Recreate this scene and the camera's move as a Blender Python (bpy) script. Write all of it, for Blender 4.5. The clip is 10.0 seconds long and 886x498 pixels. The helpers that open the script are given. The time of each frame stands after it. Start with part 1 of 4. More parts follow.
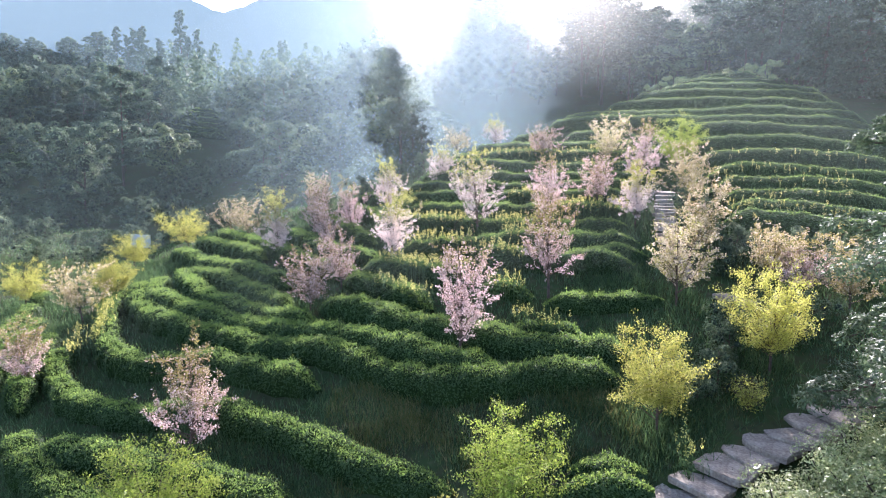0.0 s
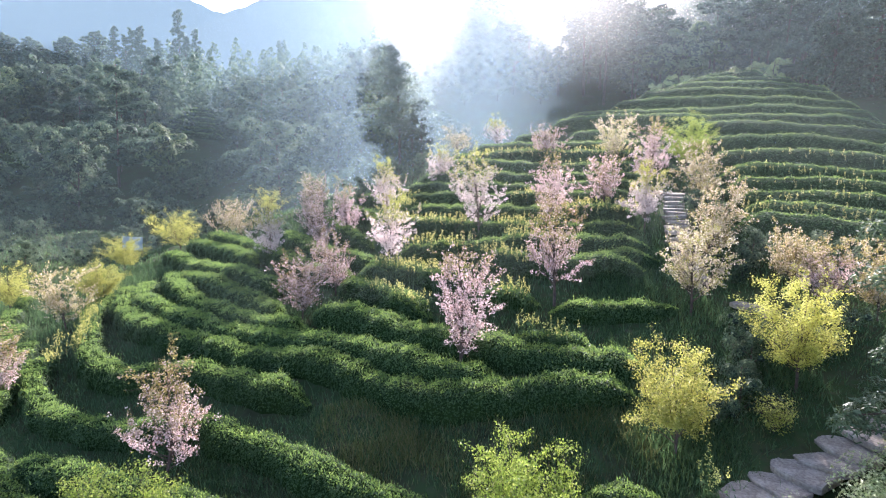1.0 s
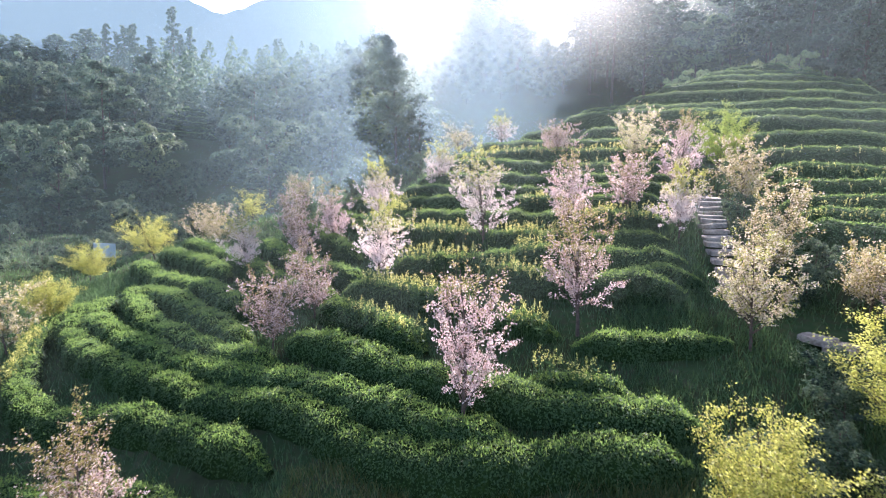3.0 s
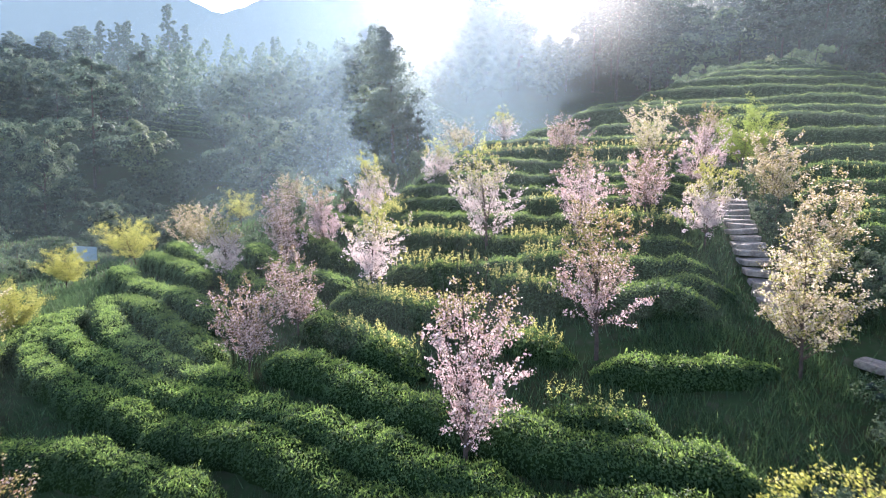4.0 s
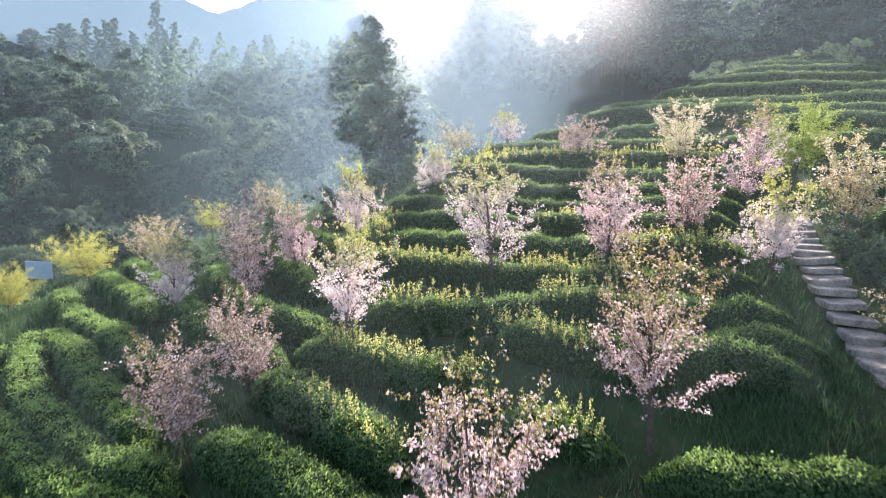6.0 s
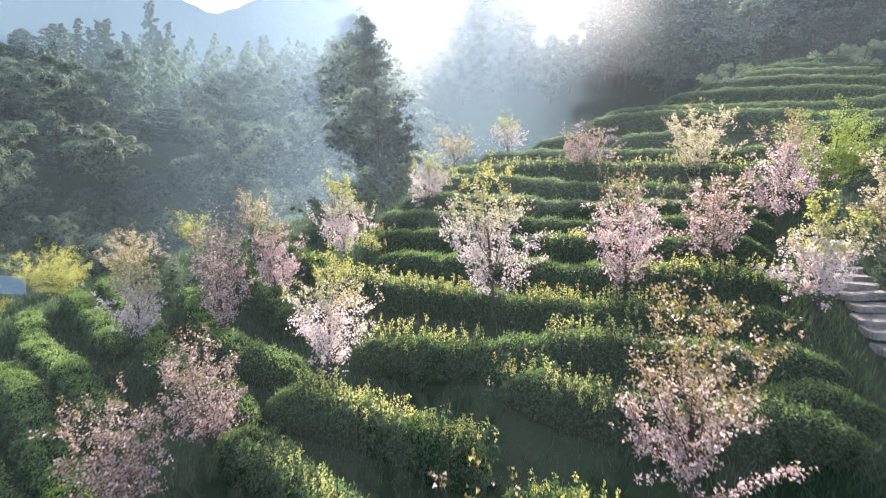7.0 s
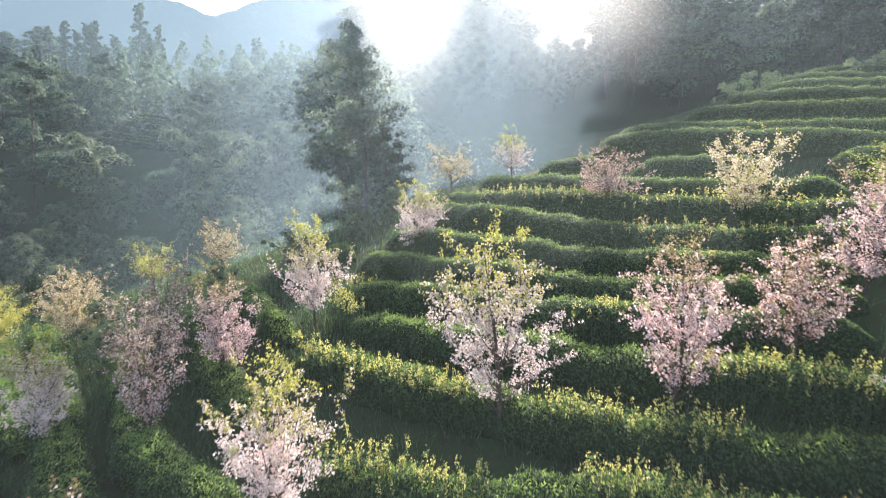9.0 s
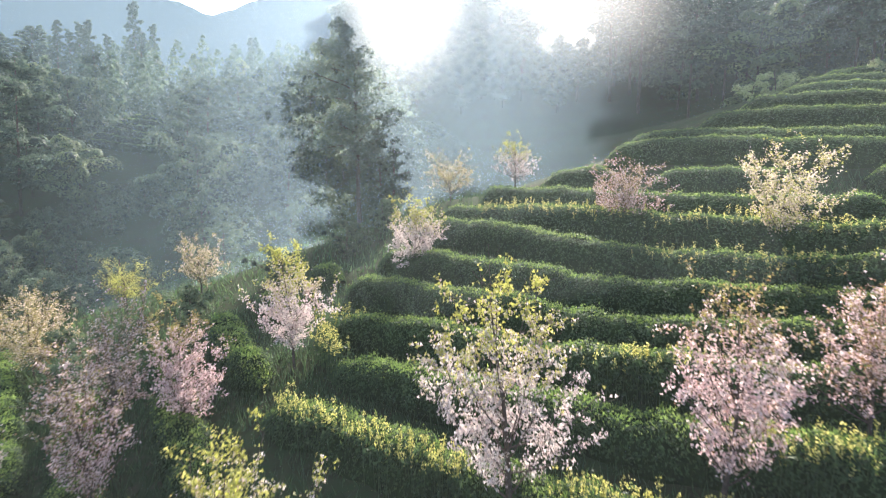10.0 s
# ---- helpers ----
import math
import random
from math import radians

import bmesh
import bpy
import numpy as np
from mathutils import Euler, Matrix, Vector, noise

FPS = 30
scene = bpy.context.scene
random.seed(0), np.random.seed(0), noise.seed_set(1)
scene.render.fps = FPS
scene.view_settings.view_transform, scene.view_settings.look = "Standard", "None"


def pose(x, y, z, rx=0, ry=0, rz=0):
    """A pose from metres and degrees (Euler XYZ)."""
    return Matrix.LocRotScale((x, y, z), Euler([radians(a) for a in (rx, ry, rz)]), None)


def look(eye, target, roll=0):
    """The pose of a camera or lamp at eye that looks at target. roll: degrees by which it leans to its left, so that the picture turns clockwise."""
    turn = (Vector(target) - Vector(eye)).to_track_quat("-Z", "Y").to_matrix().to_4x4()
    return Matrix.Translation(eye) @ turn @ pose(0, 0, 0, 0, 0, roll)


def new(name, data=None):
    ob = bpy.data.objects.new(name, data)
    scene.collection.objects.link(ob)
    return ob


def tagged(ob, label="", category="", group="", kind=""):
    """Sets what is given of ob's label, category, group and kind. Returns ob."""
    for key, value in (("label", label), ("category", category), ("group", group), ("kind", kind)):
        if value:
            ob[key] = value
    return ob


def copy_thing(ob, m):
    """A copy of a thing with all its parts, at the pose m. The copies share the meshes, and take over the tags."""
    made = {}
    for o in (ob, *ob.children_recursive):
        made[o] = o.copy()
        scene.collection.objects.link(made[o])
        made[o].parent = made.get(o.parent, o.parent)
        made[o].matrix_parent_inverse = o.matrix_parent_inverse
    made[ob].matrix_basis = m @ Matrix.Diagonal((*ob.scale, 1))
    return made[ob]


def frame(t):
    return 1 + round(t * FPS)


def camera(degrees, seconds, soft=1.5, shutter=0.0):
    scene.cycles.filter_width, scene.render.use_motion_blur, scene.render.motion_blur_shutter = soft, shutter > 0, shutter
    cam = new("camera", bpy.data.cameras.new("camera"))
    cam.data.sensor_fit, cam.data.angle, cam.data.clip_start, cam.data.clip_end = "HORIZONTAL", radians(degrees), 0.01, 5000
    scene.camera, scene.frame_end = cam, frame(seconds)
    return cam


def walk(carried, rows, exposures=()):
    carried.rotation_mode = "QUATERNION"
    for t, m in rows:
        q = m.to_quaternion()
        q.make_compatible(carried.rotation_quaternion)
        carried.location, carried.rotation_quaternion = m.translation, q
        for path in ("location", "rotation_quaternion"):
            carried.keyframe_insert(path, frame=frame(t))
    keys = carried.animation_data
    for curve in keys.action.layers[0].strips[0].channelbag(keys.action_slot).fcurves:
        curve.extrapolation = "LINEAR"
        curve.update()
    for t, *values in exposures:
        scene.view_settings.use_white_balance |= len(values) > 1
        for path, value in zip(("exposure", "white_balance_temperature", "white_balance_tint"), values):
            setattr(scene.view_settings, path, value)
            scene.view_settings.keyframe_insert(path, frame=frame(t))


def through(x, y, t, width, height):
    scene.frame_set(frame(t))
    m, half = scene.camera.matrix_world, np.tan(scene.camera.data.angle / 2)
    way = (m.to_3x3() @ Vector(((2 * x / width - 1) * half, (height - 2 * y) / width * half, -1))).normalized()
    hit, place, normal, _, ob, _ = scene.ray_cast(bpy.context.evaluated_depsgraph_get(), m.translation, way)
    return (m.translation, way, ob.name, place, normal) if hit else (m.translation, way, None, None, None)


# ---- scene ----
cam = camera(70.0, 10.0, 1.1, 0.5)
METRES, EYE, TILT, LEAN, TURN = 20.0, 10.0, -9.0, 0.0, 0.0
ROWS = [
    (0.0, 0.0, 0.0, 0.0, 0.0, 0.0, 0.0),
    (0.5, 0.0006, 0.0277, 0.003, 0.01, 0.04, -0.02),
    (1.0, 0.0012, 0.0626, 0.0066, 0.02, 0.09, -0.04),
    (1.5, 0.0021, 0.1007, 0.0108, 0.04, 0.14, -0.06),
    (2.0, 0.0027, 0.1474, 0.0166, 0.05, 0.18, -0.06),
    (2.5, 0.0035, 0.1957, 0.0221, 0.07, 0.22, -0.08),
    (4.0, 0.0049, 0.3572, 0.04, 0.03, 0.24, -0.14),
    (4.5, 0.0057, 0.4079, 0.0472, 0.01, 0.25, -0.17),
    (5.0, 0.0064, 0.4627, 0.0565, -0.05, 0.26, -0.18),
    (5.5, 0.0073, 0.5125, 0.0672, -0.11, 0.29, -0.17),
    (7.0, 0.0134, 0.6614, 0.1177, -0.32, 0.35, -0.15),
    (7.5, 0.0161, 0.7062, 0.1363, -0.34, 0.39, -0.15),
    (8.0, 0.019, 0.7575, 0.1565, -0.36, 0.46, -0.14),
    (8.5, 0.021, 0.8049, 0.1746, -0.38, 0.52, -0.14),
    (9.0, 0.0232, 0.8591, 0.1944, -0.4, 0.54, -0.13),
    (9.5, 0.0247, 0.9092, 0.2123, -0.42, 0.54, -0.12),
    (10.0, 0.0263, 0.9661, 0.2304, -0.45, 0.51, -0.12),
]
walk(cam, [(t, pose(0, 0, EYE, TILT, LEAN, TURN) @ pose(METRES * x, METRES * y, METRES * z, 90 + pitch, roll, yaw)) for t, x, y, z, yaw, pitch, roll in ROWS],
     [(0.0, 1.78, 5950, 21), (5.0, 1.7, 6050, 20), (10.0, 1.5, 6450, 15)])

# ---- world and sun ----
SUN_AZ, SUN_EL = 11.0, 25.0      # degrees: to the right of straight ahead, and up
world = bpy.data.worlds.new("world")
scene.world = world
world.use_nodes = True
wn = world.node_tree.nodes
sky = wn.new("ShaderNodeTexSky")
sky.sky_type = "NISHITA"
sky.sun_disc = False
sky.sun_elevation, sky.sun_rotation = radians(SUN_EL), radians(SUN_AZ)
sky.dust_density = 2.0
wn["Background"].inputs["Strength"].default_value = 0.15
world.node_tree.links.new(sky.outputs["Color"], wn["Background"].inputs["Color"])
sun = new("sun", bpy.data.lights.new("sun", "SUN"))
sun.data.energy, sun.data.angle, sun.data.color = 5.0, radians(0.6), (1.0, 0.94, 0.84)
az, el = radians(SUN_AZ), radians(SUN_EL)
SUNWARD = Vector((math.sin(az) * math.cos(el), math.cos(az) * math.cos(el), math.sin(el)))
sun.matrix_world = look(SUNWARD * 100, (0, 0, 0))


# ---- materials ----
def material(name):
    m = bpy.data.materials.new(name)
    m.use_nodes = True
    m.node_tree.nodes.clear()
    return m, m.node_tree.nodes, m.node_tree.links


def ramp(nodes, stops):
    r = nodes.new("ShaderNodeValToRGB")
    e = r.color_ramp.elements
    while len(e) < len(stops):
        e.new(0.5)
    for k, (p, c) in zip(e, stops):
        k.position, k.color = p, (*c, 1)
    return r


def leafy(name, colours, through=0.45, rough=0.5, spec=0.3, glow=1.3, patch=1.5):
    """Thin leaves or petals: gloss and diffuse above, and light that comes through. Each leaf has its own tone."""
    m, n, l = material(name)
    geo, out = n.new("ShaderNodeNewGeometry"), n.new("ShaderNodeOutputMaterial")
    info = n.new("ShaderNodeObjectInfo")
    k = len(colours) - 1
    r = ramp(n, [(i / max(k, 1), c) for i, c in enumerate(colours)])
    tone = n.new("ShaderNodeMath")
    tone.operation = "MULTIPLY_ADD"
    tone.inputs[1].default_value, tone.inputs[2].default_value = 0.75, 0.0
    l.new(geo.outputs["Random Per Island"], tone.inputs[0])
    cloud, tex = n.new("ShaderNodeTexNoise"), n.new("ShaderNodeTexCoord")
    cloud.inputs["Scale"].default_value = patch
    l.new(tex.outputs["Object"], cloud.inputs["Vector"])
    add = n.new("ShaderNodeMath")
    add.operation = "MULTIPLY_ADD"
    add.inputs[1].default_value = 0.3
    l.new(cloud.outputs["Fac"], add.inputs[0])
    l.new(tone.outputs[0], add.inputs[2])
    l.new(add.outputs[0], r.inputs["Fac"])
    hue = n.new("ShaderNodeHueSaturation")
    val = n.new("ShaderNodeMapRange")
    val.inputs["To Min"].default_value, val.inputs["To Max"].default_value = 0.85, 1.15
    l.new(info.outputs["Random"], val.inputs["Value"])
    l.new(val.outputs["Result"], hue.inputs["Value"])
    l.new(r.outputs["Color"], hue.inputs["Color"])
    p, t, mix = n.new("ShaderNodeBsdfPrincipled"), n.new("ShaderNodeBsdfTranslucent"), n.new("ShaderNodeMixShader")
    p.inputs["Roughness"].default_value, p.inputs["Specular IOR Level"].default_value = rough, spec
    l.new(hue.outputs["Color"], p.inputs["Base Color"])
    g = n.new("ShaderNodeVectorMath")
    g.operation = "SCALE"
    g.inputs["Scale"].default_value = glow
    l.new(hue.outputs["Color"], g.inputs[0])
    l.new(g.outputs[0], t.inputs["Color"])
    mix.inputs["Fac"].default_value = through
    l.new(p.outputs[0], mix.inputs[1])
    l.new(t.outputs[0], mix.inputs[2])
    l.new(mix.outputs[0], out.inputs["Surface"])
    return m


def rough_solid(name, stops, scale, rough=0.9, bump=0.3, fine=6.0, spec=0.25):
    """Earth, bark or stone: two scales of tone and a bump."""
    m, n, l = material(name)
    out, p = n.new("ShaderNodeOutputMaterial"), n.new("ShaderNodeBsdfPrincipled")
    tex = n.new("ShaderNodeTexCoord")
    a, b = n.new("ShaderNodeTexNoise"), n.new("ShaderNodeTexNoise")
    a.inputs["Scale"].default_value, a.inputs["Detail"].default_value = scale, 5
    b.inputs["Scale"].default_value, b.inputs["Detail"].default_value = scale * fine, 6
    for q in (a, b):
        l.new(tex.outputs["Object"], q.inputs["Vector"])
    mixf = n.new("ShaderNodeMath")
    mixf.operation = "MULTIPLY_ADD"
    mixf.inputs[1].default_value = 0.5
    half = n.new("ShaderNodeMath")
    half.operation = "MULTIPLY"
    half.inputs[1].default_value = 0.5
    l.new(a.outputs["Fac"], mixf.inputs[0])
    l.new(b.outputs["Fac"], half.inputs[0])
    l.new(half.outputs[0], mixf.inputs[2])
    r = ramp(n, stops)
    l.new(mixf.outputs[0], r.inputs["Fac"])
    l.new(r.outputs["Color"], p.inputs["Base Color"])
    p.inputs["Roughness"].default_value, p.inputs["Specular IOR Level"].default_value = rough, spec
    bp = n.new("ShaderNodeBump")
    bp.inputs["Strength"].default_value, bp.inputs["Distance"].default_value = bump, 0.05
    l.new(b.outputs["Fac"], bp.inputs["Height"])
    l.new(bp.outputs["Normal"], p.inputs["Normal"])
    l.new(p.outputs[0], out.inputs["Surface"])
    return m


EARTH = rough_solid("earth", [(0.32, (0.03, 0.035, 0.018)), (0.44, (0.05, 0.056, 0.026)), (0.54, (0.036, 0.06, 0.022)), (0.68, (0.08, 0.072, 0.042))], 0.5, 0.95, 0.3, 6.0, 0.03)
BARK = rough_solid("bark", [(0.35, (0.05, 0.035, 0.028)), (0.65, (0.14, 0.10, 0.08))], 4.0)
STONE = rough_solid("stone", [(0.35, (0.16, 0.128, 0.104)), (0.5, (0.28, 0.23, 0.19)), (0.65, (0.42, 0.36, 0.30))], 2.5, 0.85, 0.5, 6.0, 0.1)
PANEL = rough_solid("painted_panel", [(0.35, (0.32, 0.40, 0.45)), (0.65, (0.42, 0.50, 0.54))], 1.5, 0.5, 0.05)
TEA_BODY = rough_solid("tea_inner_body", [(0.35, (0.012, 0.022, 0.008)), (0.65, (0.03, 0.055, 0.015))], 3.0, 1.0, 0.3, 6.0, 0.02)
TEA_LEAF = leafy("tea_leaf", [(0.037, 0.068, 0.029), (0.048, 0.087, 0.034), (0.064, 0.110, 0.040), (0.084, 0.135, 0.047)], 0.36, 0.6, 0.15, 1.3, 0.8)
PINK = leafy("pink_petal", [(0.55, 0.35, 0.34), (0.76, 0.58, 0.565), (0.90, 0.79, 0.76)], 0.5, 0.6, 0.2, 1.05)
PALE = leafy("pale_petal", [(0.60, 0.45, 0.42), (0.80, 0.67, 0.63), (0.90, 0.82, 0.77)], 0.5, 0.6, 0.2, 1.05)
CREAM = leafy("cream_petal", [(0.66, 0.50, 0.40), (0.80, 0.67, 0.52), (0.86, 0.77, 0.63)], 0.5, 0.6, 0.2, 1.05)
RUSSET = leafy("russet_leaf", [(0.12, 0.07, 0.04), (0.22, 0.13, 0.07), (0.32, 0.22, 0.11)], 0.5, 0.5, 0.3, 1.4)
BRONZE = leafy("bronze_leaf", [(0.18, 0.135, 0.045), (0.30, 0.25, 0.08), (0.40, 0.37, 0.14)], 0.5, 0.5, 0.3, 1.4)
LIME = leafy("lime_leaf", [(0.25, 0.275, 0.05), (0.41, 0.405, 0.09), (0.56, 0.52, 0.165)], 0.5, 0.5, 0.25, 1.25)
GREEN = leafy("fresh_leaf", [(0.16, 0.24, 0.035), (0.28, 0.36, 0.06), (0.40, 0.44, 0.11)], 0.5, 0.5, 0.25, 1.2)
PINELEAF = leafy("pine_tuft", [(0.07, 0.10, 0.065), (0.115, 0.15, 0.10), (0.19, 0.22, 0.15)], 0.55, 0.6, 0.2, 1.6, 0.4)
NEEDLE = leafy("needle", [(0.04, 0.066, 0.043), (0.074, 0.11, 0.068), (0.14, 0.178, 0.115)], 0.4, 0.7, 0.15, 1.4, 0.4)
WOODLEAF = leafy("wood_leaf", [(0.05, 0.078, 0.045), (0.092, 0.13, 0.072), (0.175, 0.205, 0.12)], 0.4, 0.7, 0.15, 1.4, 0.3)
TURF = leafy("turf", [(0.032, 0.06, 0.026), (0.058, 0.102, 0.04), (0.10, 0.148, 0.06)], 0.4, 0.6, 0.25, 1.5)
DRY = leafy("dry_grass", [(0.05, 0.09, 0.02), (0.12, 0.13, 0.04), (0.26, 0.22, 0.11)], 0.4, 0.6, 0.2, 1.2)
MUSTARD = leafy("mustard_flower", [(0.40, 0.44, 0.12), (0.62, 0.58, 0.16), (0.78, 0.72, 0.30)], 0.5, 0.6, 0.2, 1.2)
# new shoots, lightened to paint in the sun on the hedge tops
SUNLIT_SHOOT = leafy("sunlit_tea_shoot", [(0.09, 0.155, 0.038), (0.135, 0.205, 0.05), (0.20, 0.265, 0.068)], 0.55, 0.5, 0.3, 1.5)
FIRTIP = leafy("fir_spray", [(0.04, 0.07, 0.035), (0.08, 0.12, 0.06), (0.17, 0.21, 0.12)], 0.35, 0.5, 0.4, 1.3)
FRESHWOOD = leafy("fresh_wood_leaf", [(0.09, 0.13, 0.055), (0.155, 0.20, 0.085), (0.26, 0.29, 0.13)], 0.35, 0.6, 0.2, 1.4, 0.3)
# leaf green darkened as if shaded, for the lumps inside crowns
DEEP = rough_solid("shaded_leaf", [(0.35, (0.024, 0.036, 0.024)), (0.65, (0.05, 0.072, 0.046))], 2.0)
PALELEAF = leafy("pale_leaf", [(0.22, 0.27, 0.10), (0.38, 0.42, 0.18), (0.55, 0.56, 0.30)], 0.5, 0.5, 0.3, 1.3)
SILVER = leafy("silvery_leaf", [(0.14, 0.19, 0.065), (0.31, 0.35, 0.15), (0.54, 0.53, 0.31)], 0.4, 0.4, 0.5, 1.3)


# ---- the lie of the land ----
SLOPE = (6.201, 4.194, 3.843, -1.126, 1.814, -0.438, -0.872, 0.366, 0.573, -0.009, -0.181, 0.274, 0.266, -0.32, -0.487)


def smooth(a, b, v):
    q = np.clip((v - a) / (b - a), 0, 1)
    return q * q * (3 - 2 * q)


def garden(x, y):
    """The tea hill: height by a low polynomial."""
    u, v = np.clip(x, -24, 26) / 20, (np.clip(y, 4, 62) - 30) / 20
    p = (1, u, v, u * u, u * v, v * v, u**3, u * u * v, u * v * v, v**3, u**4, u**3 * v, u * u * v * v, u * v**3, v**4)
    return sum(c * q for c, q in zip(SLOPE, p))


def wave(x, y, s, k):
    return np.sin(x / s + k) * np.cos(y / s * 1.13 + 2.1 * k) + 0.5 * np.sin(x / s * 2.3 + y / s * 1.7 + k)


def land(x, y):
    """Ground height anywhere."""
    x, y = np.asarray(x, float), np.asarray(y, float)
    inner = garden(x, y)
    outer = 1.5 + 11.5 * smooth(-28, 12, x) - 6 * smooth(34, 70, x) * (1 - smooth(40, 90, y)) + 0.25 * np.clip(y - 72, 0, 95)
    outer = outer - 12 * (1 - smooth(-10, 45, y))
    w = smooth(-34, -22, x) * (1 - smooth(25, 38, x)) * smooth(-12, 6, y) * (1 - smooth(58, 74, y))
    rough = 0.05 * wave(x, y, 0.9, 1.0) + 0.09 * wave(x, y, 2.7, 2.0)
    outer = outer + 3.5 * np.exp(-((x + 43) / 9) ** 2 - ((y - 117) / 8) ** 2) + 3.0 * np.exp(-((x + 66) / 10) ** 2 - ((y - 100) / 12) ** 2)
    inner = inner - 2.6 * np.exp(-((x - 5) / 6) ** 2) * smooth(48, 55, y)     # behind the end of the rows it falls away
    return inner * w + outer * (1 - w) + rough * smooth(0, 3, y + 40) + 0.8 * (1 - w) * wave(x, y, 11.0, 0.5)


# ---- mesh helpers ----
def mesh_object(name, verts, faces, mat, parent=None, label="", smooth_faces=False):
    me = bpy.data.meshes.new(name)
    me.from_pydata(verts if isinstance(verts, list) else verts.tolist(), [], faces if isinstance(faces, list) else faces.tolist())
    me.materials.append(mat)
    if smooth_faces:
        me.polygons.foreach_set("use_smooth", [True] * len(me.polygons))
    ob = new(name, me)
    ob.parent = parent
    return tagged(ob, label)


def quad_mesh(name, quads, mat, parent=None, label=""):
    """quads: array n x corners x 3, each a leaf of its own."""
    n, c = quads.shape[:2]
    me = bpy.data.meshes.new(name)
    me.vertices.add(n * c)
    me.loops.add(n * c)
    me.polygons.add(n)
    me.vertices.foreach_set("co", np.asarray(quads, np.float32).ravel())
    me.loops.foreach_set("vertex_index", np.arange(n * c, dtype=np.int32))
    me.polygons.foreach_set("loop_start", np.arange(0, n * c, c, dtype=np.int32))
    me.update(calc_edges=True)
    me.materials.append(mat)
    ob = new(name, me)
    ob.parent = parent
    return tagged(ob, label, kind="stuff")


def unit(v):
    return v / np.maximum(np.linalg.norm(v, axis=-1, keepdims=True), 1e-9)


def leaves(rng, centres, size, facing=None, loose=1.0, long=1.5):
    """Pointed leaves round the centres; facing: wished normals, loose: how far they stray."""
    n = len(centres)
    nor = rng.normal(size=(n, 3))
    if facing is not None:
        nor = facing + loose * 0.6 * nor
    nor = unit(nor)
    side = unit(np.cross(nor, rng.normal(size=(n, 3))))
    up = np.cross(nor, side)
    s = (size * rng.uniform(0.6, 1.3, n))[:, None]
    c = centres
    return np.stack([c - up * s * long * 0.4 - side * s * 0.5, c - up * s * long * 0.3 + side * s * 0.5, c + up * s * long * 0.6], 1)


def tubes(lines, sides=5):
    """Tapered tubes along the lines [(points, radius at start, radius at end)]."""
    V, Fc, base = [], [], 0
    for pts, r0, r1 in lines:
        pts = np.asarray(pts, float)
        n = len(pts)
        d = unit(np.gradient(pts, axis=0))
        ref = np.tile([1.0, 0.3, 0.1], (n, 1))
        a = unit(np.cross(d, ref))
        b = np.cross(d, a)
        r = np.linspace(r0, r1, n)[:, None]
        ang = np.arange(sides) * 2 * np.pi / sides
        ring = pts[:, None] + r[:, None] * (a[:, None] * np.cos(ang)[None, :, None] + b[:, None] * np.sin(ang)[None, :, None])
        V.append(ring.reshape(-1, 3))
        for i in range(n - 1):
            for k in range(sides):
                p, q = base + i * sides + k, base + i * sides + (k + 1) % sides
                Fc.append((p, q, q + sides, p + sides))
        base += n * sides
    return np.concatenate(V), Fc


def bough(rng, start, way, length, rise, steps=6, wobble=0.06):
    """A limb that leaves start along way and bends up (rise) on its run."""
    pts, d = [np.array(start, float)], unit(np.array(way, float))
    for _ in range(steps):
        d = unit(d + np.array([0, 0, rise / steps]) + rng.normal(size=3) * wobble)
        pts.append(pts[-1] + d * length / steps)
    return np.array(pts)


def along(pts, u):
    k = np.clip(u * (len(pts) - 1), 0, len(pts) - 1.001)
    i = int(k)
    return pts[i] + (pts[i + 1] - pts[i]) * (k - i)


# ---- ground ----
def spaced(lo, hi, step, far, grow=1.22):
    v = list(np.arange(lo, hi + 1e-6, step))
    s, a, b = step, v[0], v[-1]
    left, right = [], []
    while b < far:
        s *= grow
        a, b = a - s, b + s
        left.append(a)
        right.append(b)
    return np.array(left[::-1] + v + right)


gx, gy = spaced(-26, 30, 0.5, 2500), spaced(4, 66, 0.5, 2500)
GX, GY = np.meshgrid(gx, gy)
GZ = land(GX, GY)
gv = np.stack([GX, GY, GZ], -1).reshape(-1, 3)
gi = np.arange(len(gy) * len(gx)).reshape(len(gy), len(gx))
gf = np.stack([gi[:-1, :-1], gi[:-1, 1:], gi[1:, 1:], gi[1:, :-1]], -1).reshape(-1, 4)
ground = tagged(mesh_object("ground", gv, gf, EARTH, smooth_faces=True), "brown earth and thin grass of a terraced tea hill", "ground", kind="structure")


